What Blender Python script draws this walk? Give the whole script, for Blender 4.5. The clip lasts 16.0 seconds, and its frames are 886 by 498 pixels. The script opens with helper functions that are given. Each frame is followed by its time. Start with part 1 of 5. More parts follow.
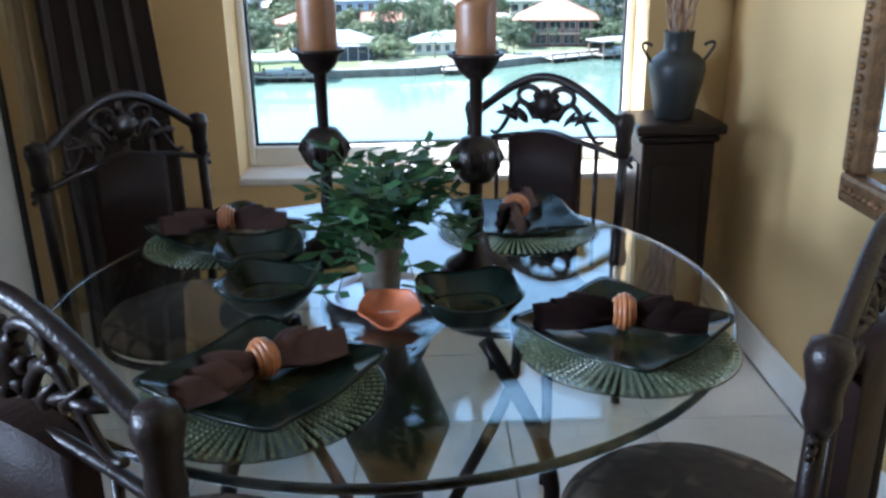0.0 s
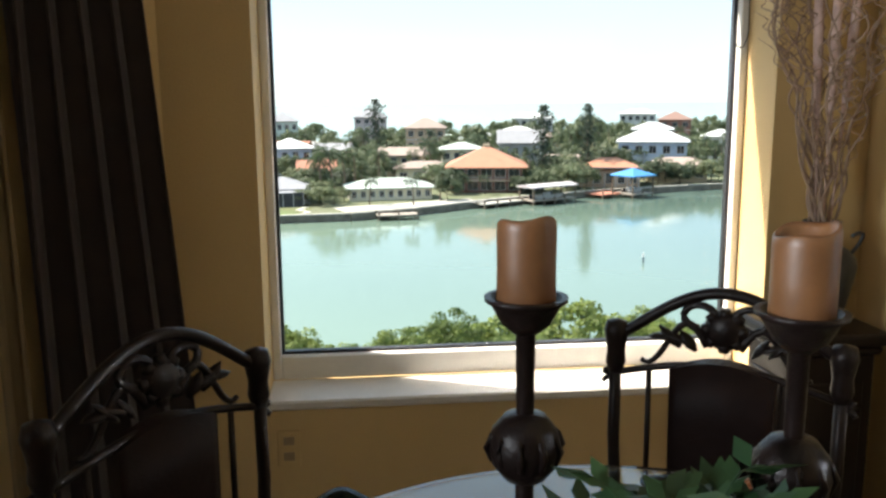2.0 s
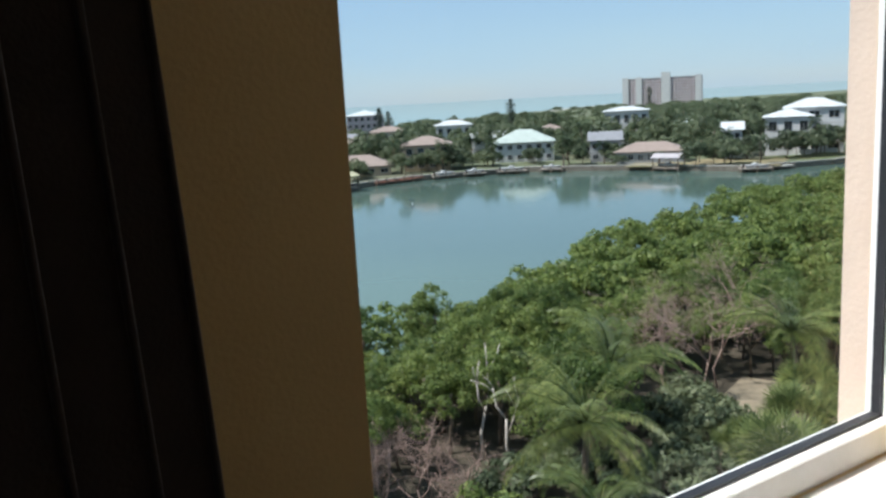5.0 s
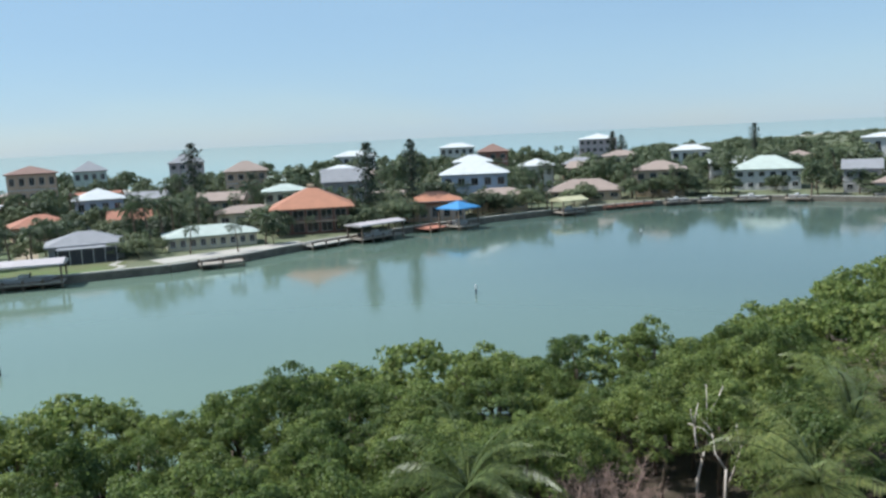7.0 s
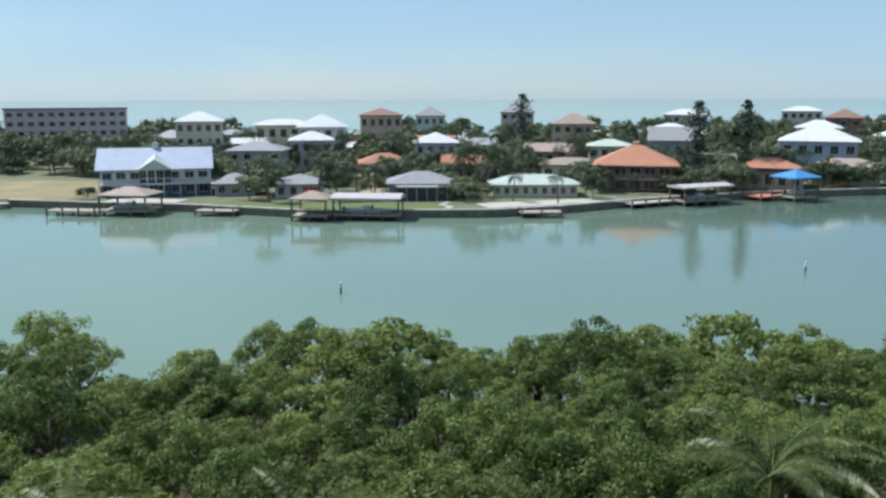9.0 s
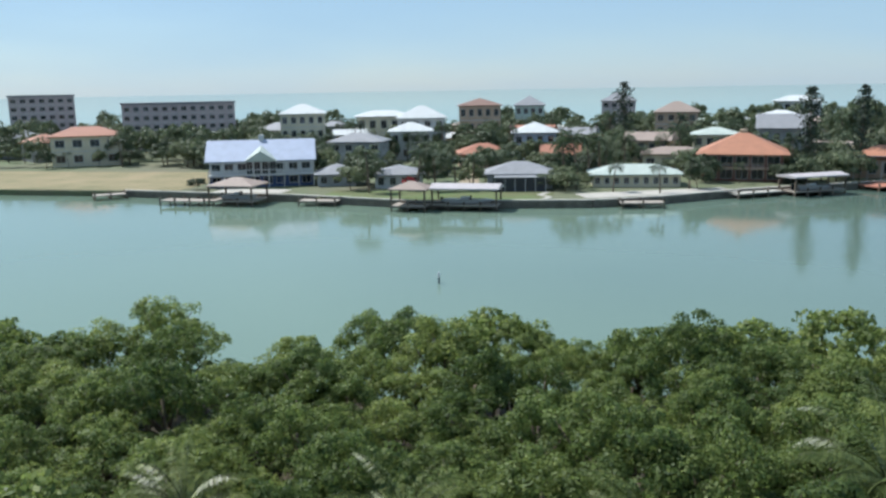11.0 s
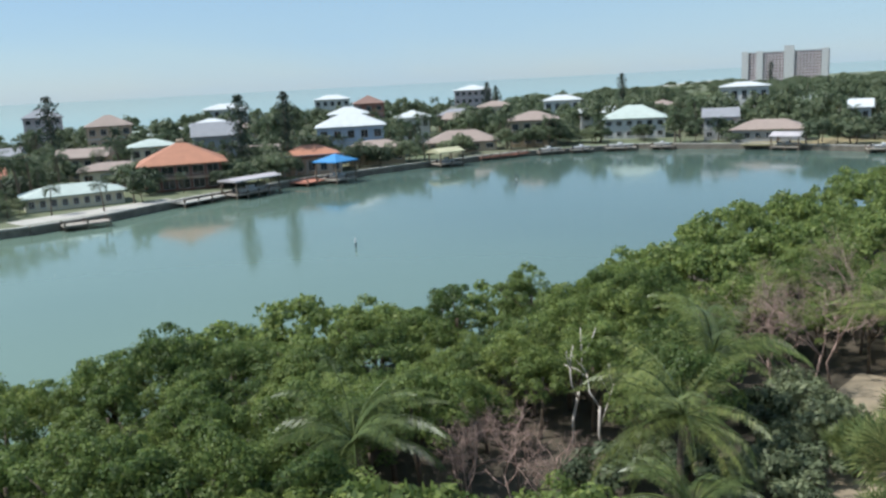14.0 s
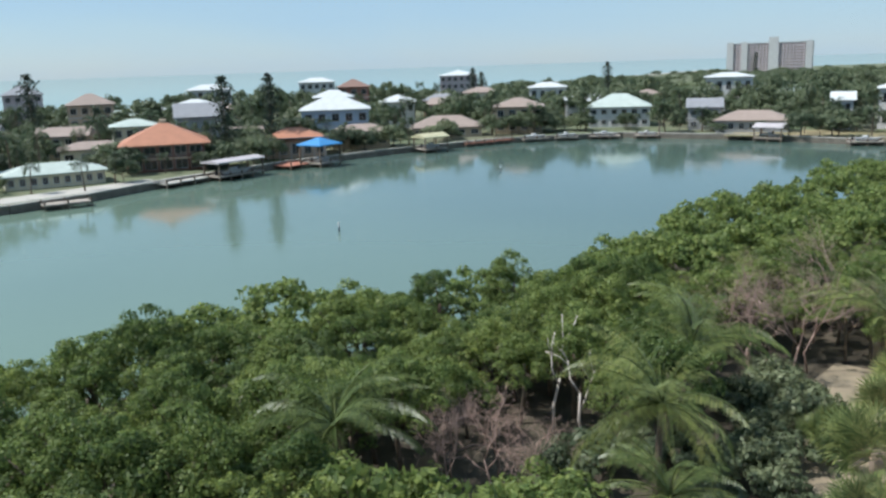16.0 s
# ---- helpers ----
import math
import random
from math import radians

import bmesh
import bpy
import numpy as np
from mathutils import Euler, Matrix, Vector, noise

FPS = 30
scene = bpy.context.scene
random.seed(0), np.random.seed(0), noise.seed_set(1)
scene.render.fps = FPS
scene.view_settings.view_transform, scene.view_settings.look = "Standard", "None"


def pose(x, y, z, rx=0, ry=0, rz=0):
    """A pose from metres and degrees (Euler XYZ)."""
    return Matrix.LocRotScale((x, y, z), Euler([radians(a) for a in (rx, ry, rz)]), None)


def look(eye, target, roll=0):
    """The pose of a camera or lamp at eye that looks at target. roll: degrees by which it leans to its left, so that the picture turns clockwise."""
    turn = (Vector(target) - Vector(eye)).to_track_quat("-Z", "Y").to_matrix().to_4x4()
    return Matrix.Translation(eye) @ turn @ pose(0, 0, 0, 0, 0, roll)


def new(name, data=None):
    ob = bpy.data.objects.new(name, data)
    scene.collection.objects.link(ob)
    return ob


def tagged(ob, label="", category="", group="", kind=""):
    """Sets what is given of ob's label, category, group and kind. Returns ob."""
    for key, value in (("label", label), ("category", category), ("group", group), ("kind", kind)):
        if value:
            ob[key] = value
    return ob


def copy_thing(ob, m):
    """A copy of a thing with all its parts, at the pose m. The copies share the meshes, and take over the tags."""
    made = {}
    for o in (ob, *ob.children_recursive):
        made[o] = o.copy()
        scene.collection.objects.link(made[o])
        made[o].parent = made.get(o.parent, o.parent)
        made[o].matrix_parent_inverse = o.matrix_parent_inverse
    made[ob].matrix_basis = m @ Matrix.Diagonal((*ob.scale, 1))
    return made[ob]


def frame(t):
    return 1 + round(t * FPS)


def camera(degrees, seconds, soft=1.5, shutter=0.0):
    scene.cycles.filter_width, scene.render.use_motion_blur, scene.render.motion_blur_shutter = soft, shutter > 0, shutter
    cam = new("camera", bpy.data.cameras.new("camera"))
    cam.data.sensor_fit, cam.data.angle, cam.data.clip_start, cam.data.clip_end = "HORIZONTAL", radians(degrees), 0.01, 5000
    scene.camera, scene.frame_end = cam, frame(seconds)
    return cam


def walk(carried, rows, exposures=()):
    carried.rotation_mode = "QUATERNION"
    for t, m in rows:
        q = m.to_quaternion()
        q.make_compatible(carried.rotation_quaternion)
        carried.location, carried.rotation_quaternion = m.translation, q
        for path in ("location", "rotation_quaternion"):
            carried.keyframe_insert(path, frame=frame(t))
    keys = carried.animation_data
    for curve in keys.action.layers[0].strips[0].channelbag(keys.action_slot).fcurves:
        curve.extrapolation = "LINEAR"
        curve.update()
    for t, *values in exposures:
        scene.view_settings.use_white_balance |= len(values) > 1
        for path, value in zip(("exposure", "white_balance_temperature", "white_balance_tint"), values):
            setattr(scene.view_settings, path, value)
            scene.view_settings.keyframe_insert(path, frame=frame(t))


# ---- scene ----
cam = camera(55.46, 16.0, soft=2.7)
PATH = [
    (0.0, pose(0.743, -3.282, 1.427, 70.40, 0.91, -1.31)),
    (0.5, pose(0.774, -3.199, 1.422, 71.12, 0.53, 2.54)),
    (1.0, pose(0.652, -3.037, 1.453, 74.09, 0.97, 0.01)),
    (1.5, pose(0.438, -2.831, 1.475, 77.35, 1.43, -3.28)),
    (2.0, pose(0.289, -2.551, 1.497, 80.00, 0.46, -5.88)),
    (2.5, pose(0.102, -2.313, 1.503, 81.08, 0.90, -9.75)),
    (3.0, pose(-0.089, -2.018, 1.495, 80.77, 1.32, -16.17)),
    (3.5, pose(-0.137, -1.746, 1.505, 81.44, 1.97, -19.81)),
    (4.0, pose(-0.229, -1.555, 1.515, 80.79, 2.69, -24.62)),
    (4.2, pose(-0.245, -1.455, 1.512, 80.09, 2.89, -27.76)),
    (4.7, pose(-0.460, -1.140, 1.508, 79.90, 3.00, -32.00)),
    (5.2, pose(-0.400, -0.690, 1.505, 79.90, 3.10, -34.00)),
    (5.7, pose(0.140, -0.420, 1.500, 80.00, 3.10, -34.00)),
    (6.1, pose(0.470, -0.305, 1.498, 80.30, 3.10, -32.50)),
    (6.3, pose(0.536, -0.295, 1.497, 80.59, 3.17, -30.65)),
    (6.5, pose(0.536, -0.295, 1.497, 81.22, 3.35, -27.00)),
    (7.0, pose(0.536, -0.295, 1.497, 82.20, 2.67, -17.90)),
    (7.5, pose(0.536, -0.295, 1.497, 81.90, 2.11, -15.06)),
    (8.0, pose(0.536, -0.295, 1.497, 81.18, -0.46, -8.82)),
    (8.5, pose(0.536, -0.295, 1.497, 80.63, -0.39, -0.07)),
    (9.0, pose(0.536, -0.295, 1.497, 79.71, 0.13, 4.01)),
    (9.2, pose(0.536, -0.295, 1.497, 79.25, 0.04, 5.62)),
    (10.2, pose(0.536, -0.295, 1.497, 79.00, 0.80, 11.50)),
    (11.3, pose(0.536, -0.295, 1.497, 79.12, 1.29, 9.21)),
    (11.5, pose(0.536, -0.295, 1.497, 78.74, 0.58, 4.15)),
    (12.0, pose(0.536, -0.295, 1.497, 78.40, 0.37, -5.95)),
    (12.5, pose(0.536, -0.295, 1.497, 78.40, 0.72, -9.24)),
    (13.0, pose(0.536, -0.295, 1.497, 78.69, 1.85, -14.10)),
    (13.5, pose(0.536, -0.295, 1.497, 78.82, 2.89, -20.26)),
    (14.0, pose(0.536, -0.295, 1.497, 78.58, 2.89, -26.25)),
    (14.5, pose(0.536, -0.295, 1.497, 78.39, 2.60, -30.89)),
    (15.0, pose(0.536, -0.295, 1.497, 78.43, 2.35, -32.95)),
    (15.5, pose(0.495, -0.295, 1.497, 78.21, 1.85, -31.76)),
    (16.0, pose(0.500, -0.295, 1.497, 77.56, 1.79, -27.20)),
]
EXPO = [(0.0, 2.4, 5200, 10), (1.0, 2.2, 5400, 10), (1.6, 1.9, 5900, 10), (2.0, 1.5, 6800, 11), (2.5, 0.85, 6300, 10), (3.0, 0.62, 6150, 10), (3.5, 0.54, 6000, 10), (4.2, 0.46, 5950, 10), (16.0, 0.42, 5950, 10)]
walk(cam, PATH, EXPO)

# ---- light ----
SUN_AZ, SUN_EL = 66.0, 54.0     # degrees to the left of straight ahead, and up
world = bpy.data.worlds.new("world")
scene.world = world
world.use_nodes = True
wn = world.node_tree.nodes
sky = wn.new("ShaderNodeTexSky")
sky.sky_type = "NISHITA"
sky.sun_disc = False
sky.sun_elevation = radians(SUN_EL)
sky.sun_rotation = radians(-SUN_AZ)
sky.air_density, sky.dust_density, sky.ozone_density = 1.0, 0.25, 3.0
wn["Background"].inputs["Strength"].default_value = 0.085
haze = wn.new("ShaderNodeMix")
haze.data_type = "RGBA"
haze.inputs["B"].default_value = (3.75, 5.4, 6.7, 1)
wtc, wmap, wnz, wmr = (wn.new("ShaderNode" + k) for k in ("TexCoord", "Mapping", "TexNoise", "MapRange"))
wmap.inputs["Scale"].default_value = (1.0, 1.0, 5.0)      # thin drawn-out cloud veils
wnz.inputs["Scale"].default_value, wnz.inputs["Detail"].default_value = 2.2, 5
wmr.inputs["From Min"].default_value, wmr.inputs["From Max"].default_value = 0.35, 0.7
wmr.inputs["To Min"].default_value, wmr.inputs["To Max"].default_value = 0.48, 0.78
world.node_tree.links.new(wtc.outputs["Generated"], wmap.inputs["Vector"])
world.node_tree.links.new(wmap.outputs[0], wnz.inputs["Vector"])
world.node_tree.links.new(wnz.outputs["Fac"], wmr.inputs["Value"])
world.node_tree.links.new(wmr.outputs[0], haze.inputs["Factor"])
world.node_tree.links.new(sky.outputs[0], haze.inputs["A"])
world.node_tree.links.new(haze.outputs["Result"], wn["Background"].inputs["Color"])
sun = new("sun", bpy.data.lights.new("sun", "SUN"))
sun.data.energy, sun.data.angle, sun.data.color = 4.8, radians(0.55), (1.0, 0.95, 0.87)
sv = Vector((-math.sin(radians(SUN_AZ)) * math.cos(radians(SUN_EL)), math.cos(radians(SUN_AZ)) * math.cos(radians(SUN_EL)), math.sin(radians(SUN_EL))))
sun.matrix_world = look(sv * 50, (0, 0, 0))

# added area lamp at the unseen side opening, beam narrowed to brighten the right wall
day = new("opening_fill_lamp", bpy.data.lights.new("opening_fill_lamp", "AREA"))
day.data.shape, day.data.size, day.data.size_y, day.data.energy, day.data.color = "RECTANGLE", 0.85, 0.6, 14.0, (0.80, 0.90, 1.0)
day.data.spread = radians(62)
day.matrix_world = look((-2.28, -3.0, 1.86), (1.9, -2.2, 1.95))


# ---- materials ----
def mat(name, col, rough=0.6, metal=0.0, scale=8.0, var=0.25, bump=0.1, fine=60.0, col2=None, isl=0.0, obj=0.0, spec=0.5, coat=0.0, sheen=0.0, trans=0.0):
    """A surface with broad stains, fine grain and relief, in metres."""
    m = bpy.data.materials.new(name)
    m.use_nodes = True
    n, l = m.node_tree.nodes, m.node_tree.links
    b = n["Principled BSDF"]
    tc = n.new("ShaderNodeTexCoord")
    a1, a2 = n.new("ShaderNodeTexNoise"), n.new("ShaderNodeTexNoise")
    a1.inputs["Scale"].default_value, a2.inputs["Scale"].default_value = scale, fine
    a1.inputs["Detail"].default_value, a2.inputs["Detail"].default_value = 5, 3
    l.new(tc.outputs["Object"], a1.inputs["Vector"])
    l.new(tc.outputs["Object"], a2.inputs["Vector"])
    mixn = n.new("ShaderNodeMath")
    mixn.operation = "MULTIPLY_ADD"
    l.new(a2.outputs["Fac"], mixn.inputs[0])
    mixn.inputs[1].default_value = 0.4
    l.new(a1.outputs["Fac"], mixn.inputs[2])
    ramp = n.new("ShaderNodeValToRGB")
    ramp.color_ramp.elements[0].position, ramp.color_ramp.elements[1].position = 0.45, 0.95
    c2 = col2 or tuple(c * (1 - var) for c in col)
    ramp.color_ramp.elements[0].color, ramp.color_ramp.elements[1].color = (*c2, 1), (*(min(1, c * (1 + var * 0.35)) for c in col), 1)
    l.new(mixn.outputs[0], ramp.inputs[0])
    out = ramp.outputs[0]
    for amount, node, sock in ((isl, "ShaderNodeNewGeometry", "Random Per Island"), (obj, "ShaderNodeObjectInfo", "Random")):
        if amount:
            g, mr, hs = n.new(node), n.new("ShaderNodeMapRange"), n.new("ShaderNodeHueSaturation")
            mr.inputs["To Min"].default_value, mr.inputs["To Max"].default_value = 1 - amount, 1 + amount
            l.new(g.outputs[sock], mr.inputs["Value"])
            l.new(mr.outputs[0], hs.inputs["Value"])
            hu = n.new("ShaderNodeMapRange")
            hu.inputs["To Min"].default_value, hu.inputs["To Max"].default_value = 0.5 + 0.05 * amount, 0.5 - 0.05 * amount
            l.new(g.outputs[sock], hu.inputs["Value"])
            l.new(hu.outputs[0], hs.inputs["Hue"])
            l.new(out, hs.inputs["Color"])
            out = hs.outputs[0]
    l.new(out, b.inputs["Base Color"])
    b.inputs["Roughness"].default_value, b.inputs["Metallic"].default_value = rough, metal
    b.inputs["Specular IOR Level"].default_value, b.inputs["Coat Weight"].default_value = spec, coat
    b.inputs["Sheen Weight"].default_value, b.inputs["Transmission Weight"].default_value = sheen, trans
    if bump:
        bp = n.new("ShaderNodeBump")
        bp.inputs["Strength"].default_value, bp.inputs["Distance"].default_value = bump, 0.01
        l.new(mixn.outputs[0], bp.inputs["Height"])
        l.new(bp.outputs[0], b.inputs["Normal"])
    return m


def leafmat(name, col, isl=0.35, obj=0.25, thin=0.35):
    """Leaves: a dull waxy face that lets some light through."""
    m = mat(name, col, 0.55, scale=0.7, var=0.3, bump=0, fine=6, isl=isl, obj=obj, spec=0.35)
    n, l = m.node_tree.nodes, m.node_tree.links
    b = n["Principled BSDF"]
    tr, mx = n.new("ShaderNodeBsdfTranslucent"), n.new("ShaderNodeMixShader")
    src = b.inputs["Base Color"].links[0].from_socket
    l.new(src, tr.inputs["Color"])
    mx.inputs[0].default_value = thin
    l.new(b.outputs[0], mx.inputs[1])
    l.new(tr.outputs[0], mx.inputs[2])
    l.new(mx.outputs[0], n["Material Output"].inputs["Surface"])
    return m


def glass(name, col=(1, 1, 1), rough=0.0, ior=1.45):
    m = bpy.data.materials.new(name)
    m.use_nodes = True
    b = m.node_tree.nodes["Principled BSDF"]
    b.inputs["Base Color"].default_value = (*col, 1)
    b.inputs["Transmission Weight"].default_value = 1
    b.inputs["Roughness"].default_value, b.inputs["IOR"].default_value = rough, ior
    return m


M = {}
M["wall"] = mat("ochre_paint", (0.56, 0.39, 0.175), 0.65, scale=2.5, var=0.08, bump=0.25, fine=140)
M["ceil"] = mat("ceiling_paint", (0.75, 0.72, 0.66), 0.8, scale=3, var=0.05, bump=0.3, fine=90)
M["white"] = mat("white_gloss_paint", (0.74, 0.73, 0.70), 0.4, scale=5, var=0.08, bump=0.05)
M["vinyl"] = mat("white_vinyl", (0.78, 0.77, 0.74), 0.35, scale=9, var=0.08, bump=0.04)
M["sill"] = mat("sill_marble", (0.62, 0.59, 0.55), 0.3, scale=6, var=0.12, bump=0.03)
M["gasket"] = mat("black_gasket", (0.015, 0.015, 0.018), 0.5, bump=0.05)
M["stucco"] = mat("peach_stucco", (0.62, 0.50, 0.41), 0.85, scale=4, var=0.1, bump=0.5, fine=70)
M["tile"] = mat("pale_floor_tile", (0.55, 0.52, 0.47), 0.28, scale=5, var=0.14, bump=0.04, obj=0.06)
M["grout"] = mat("grout", (0.35, 0.32, 0.28), 0.9)
M["iron"] = mat("dark_bronze_iron", (0.012, 0.007, 0.006), 0.38, 0.1, scale=25, var=0.4, bump=0.25, fine=160, spec=0.22)
M["leather"] = mat("brown_leather", (0.014, 0.007, 0.006), 0.5, scale=20, var=0.3, bump=0.3, fine=220, spec=0.1)
M["curtain"] = mat("dark_brown_velvet", (0.045, 0.028, 0.024), 0.8, scale=14, var=0.3, bump=0.2, fine=250, sheen=0.3)
M["lining"] = mat("tan_curtain_lining", (0.30, 0.22, 0.12), 0.85, scale=14, var=0.15, bump=0.2, fine=250)
M["wood"] = mat("espresso_wood", (0.016, 0.009, 0.007), 0.42, scale=6, var=0.35, bump=0.12, fine=60, spec=0.25)
M["vase"] = mat("slate_glazed_clay", (0.018, 0.021, 0.024), 0.45, scale=12, var=0.35, bump=0.2, fine=90)
M["twig"] = mat("curly_willow_bark", (0.30, 0.20, 0.14), 0.75, scale=20, var=0.3, bump=0.3)
M["feather"] = mat("dried_pink_plume", (0.55, 0.38, 0.32), 0.9, scale=30, var=0.25, bump=0.3)
M["wax"] = mat("honey_candle_wax", (0.17, 0.075, 0.03), 0.45, scale=18, var=0.25, bump=0.1)
M["wax"].node_tree.nodes["Principled BSDF"].inputs["Subsurface Weight"].default_value = 0.12
M["wax"].node_tree.nodes["Principled BSDF"].inputs["Subsurface Radius"].default_value = (0.03, 0.015, 0.006)
M["black"] = mat("wick_black", (0.01, 0.009, 0.008), 0.9)
M["plate"] = mat("black_green_glaze", (0.008, 0.013, 0.010), 0.18, scale=14, var=0.4, bump=0.04, fine=40, spec=0.2)
M["plateface"] = mat("green_brown_reactive_glaze", (0.010, 0.020, 0.008), 0.2, scale=16, bump=0.05, fine=50, spec=0.15, col2=(0.03, 0.018, 0.01))
M["napkin"] = mat("maroon_brown_linen", (0.05, 0.021, 0.018), 0.85, scale=25, var=0.25, bump=0.35, fine=400)
M["ring"] = mat("amber_beads", (0.32, 0.12, 0.045), 0.35, scale=60, var=0.3, bump=0.15)
M["mat"] = mat("green_bead_placemat", (0.13, 0.17, 0.10), 0.35, scale=20, var=0.25, bump=0.15, isl=0.25)
M["leaf"] = leafmat("houseplant_leaf", (0.035, 0.085, 0.03), obj=0.0)
M["pot"] = mat("mottled_stone_pot", (0.11, 0.10, 0.08), 0.6, scale=22, var=0.35, bump=0.3)
M["tray"] = mat("silver_tray", (0.62, 0.60, 0.62), 0.25, 0.6, scale=12, var=0.1, bump=0.05)
M["terra"] = mat("terracotta_leaf_dish", (0.45, 0.13, 0.05), 0.45, scale=18, var=0.25, bump=0.2)
M["gold"] = mat("antique_gilt", (0.16, 0.085, 0.035), 0.45, 0.6, scale=30, var=0.5, bump=0.4, fine=120)
M["rug"] = mat("brown_patterned_rug", (0.13, 0.10, 0.07), 0.95, scale=40, var=0.4, bump=0.4, fine=300)
rn, rl = M["rug"].node_tree.nodes, M["rug"].node_tree.links
vor, vr, vm, vt = (rn.new("ShaderNode" + k) for k in ("TexVoronoi", "ValToRGB", "Mix", "TexCoord"))
vor.feature, vm.data_type, vm.blend_type = "DISTANCE_TO_EDGE", "RGBA", "MULTIPLY"
vor.inputs["Scale"].default_value, vor.inputs["Randomness"].default_value, vm.inputs["Factor"].default_value = 13.0, 0.12, 1.0
vr.color_ramp.elements[0].position, vr.color_ramp.elements[1].position = 0.06, 0.16
vr.color_ramp.elements[0].color, vr.color_ramp.elements[1].color = (0.3, 0.25, 0.22, 1), (1, 1, 1, 1)
rl.new(vt.outputs["Object"], vor.inputs["Vector"])
rl.new(vor.outputs["Distance"], vr.inputs[0])
rl.new(rn["Principled BSDF"].inputs["Base Color"].links[0].from_socket, vm.inputs["A"])
rl.new(vr.outputs[0], vm.inputs["B"])
rl.new(vm.outputs["Result"], rn["Principled BSDF"].inputs["Base Color"])
M["tglass"] = glass("table_glass", (0.90, 0.97, 0.94), 0.0, 1.5)
M["pane"] = glass("window_glass", (0.98, 0.99, 0.99), 0.0, 1.11)
M["mirror"] = mat("mirror_silver", (0.85, 0.85, 0.85), 0.03, 1.0, var=0.02, bump=0)
# outdoors
M["sand"] = mat("sandy_soil", (0.30, 0.24, 0.16), 0.95, scale=0.35, var=0.35, bump=0.3, fine=3)
M["mud"] = mat("mangrove_mud", (0.07, 0.055, 0.035), 0.95, scale=0.35, var=0.4, bump=0.3, fine=3)
M["lawn"] = mat("lawn_grass", (0.085, 0.135, 0.035), 0.95, scale=0.15, var=0.35, bump=0.2, fine=2, col2=(0.11, 0.10, 0.045))
M["dry"] = mat("dry_grass", (0.26, 0.20, 0.11), 0.95, scale=0.12, var=0.3, bump=0.2, fine=2, col2=(0.15, 0.14, 0.06))
M["town"] = mat("garden_ground", (0.08, 0.11, 0.045), 0.95, scale=0.05, var=0.3, bump=0.2, fine=0.6, col2=(0.14, 0.13, 0.08))
M["conc"] = mat("pale_concrete", (0.42, 0.39, 0.34), 0.85, scale=0.6, var=0.2, bump=0.15, fine=5)
M["seawall"] = mat("stained_seawall", (0.16, 0.14, 0.11), 0.9, scale=0.8, var=0.45, bump=0.3, fine=6)
M["dock"] = mat("weathered_dock_boards", (0.34, 0.29, 0.24), 0.85, scale=1.2, var=0.3, bump=0.2, fine=10)
M["reddeck"] = mat("red_stained_deck", (0.42, 0.17, 0.11), 0.8, scale=1.2, var=0.25, bump=0.2, fine=10)
for k, c in dict(w_white=(0.56, 0.55, 0.53), w_blue=(0.40, 0.46, 0.56), w_tan=(0.46, 0.36, 0.25), w_peach=(0.55, 0.38, 0.27), w_brick=(0.20, 0.085, 0.06), w_grey=(0.36, 0.36, 0.36), w_cream=(0.66, 0.59, 0.44), w_green=(0.55, 0.62, 0.55), w_navy=(0.05, 0.08, 0.20), w_mauve=(0.50, 0.40, 0.40)).items():
    M[k] = mat("house_" + k[2:], c, 0.85, scale=0.5, var=0.14, bump=0.15, fine=6)
for k, c in dict(r_orange=(0.40, 0.175, 0.10), r_white=(0.54, 0.55, 0.54), r_grey=(0.25, 0.25, 0.26), r_tan=(0.30, 0.23, 0.19), r_blue=(0.36, 0.40, 0.50), r_mint=(0.42, 0.47, 0.42), r_terra=(0.36, 0.15, 0.09), r_brown=(0.22, 0.13, 0.10), c_blue=(0.05, 0.22, 0.46), c_yellow=(0.45, 0.42, 0.26), c_white=(0.44, 0.40, 0.40)).items():
    M[k] = mat("roof_" + k[2:], c, 0.7, scale=0.7, var=0.16, bump=0.25, fine=7)
M["dark"] = mat("dark_window_glass", (0.02, 0.025, 0.03), 0.08, scale=0.4, var=0.3, bump=0.02)
M["screen"] = mat("lanai_screen", (0.035, 0.035, 0.04), 0.7, scale=1, var=0.2)
M["hull"] = mat("white_boat_gelcoat", (0.55, 0.55, 0.54), 0.25, scale=1, var=0.06, bump=0.02)
M["bark"] = mat("grey_bark", (0.16, 0.12, 0.085), 0.9, scale=2, var=0.4, bump=0.5, fine=20)
M["deadbark"] = mat("bleached_dead_wood", (0.55, 0.48, 0.42), 0.85, scale=2, var=0.3, bump=0.4, fine=20)
M["brownbark"] = mat("dead_brush_bark", (0.38, 0.26, 0.21), 0.9, scale=2, var=0.3, bump=0.4, fine=20)
M["mang"] = leafmat("mangrove_leaf", (0.168, 0.225, 0.062), 0.42, 0.36, 0.52)
M["oak"] = leafmat("broad_leaf", (0.125, 0.155, 0.08), 0.3, 0.5)
M["pine"] = leafmat("pine_needle", (0.05, 0.068, 0.045), 0.3, 0.2, 0.25)
M["palm"] = leafmat("palm_frond", (0.16, 0.20, 0.06), 0.45, 0.25)
M["palm"].node_tree.nodes["Principled BSDF"].inputs["Roughness"].default_value = 0.36
M["fanleaf"] = leafmat("fan_palm_leaf", (0.19, 0.235, 0.08), 0.5, 0.2)
M["fpalm"] = leafmat("far_palm_frond", (0.065, 0.095, 0.045), 0.35, 0.3)
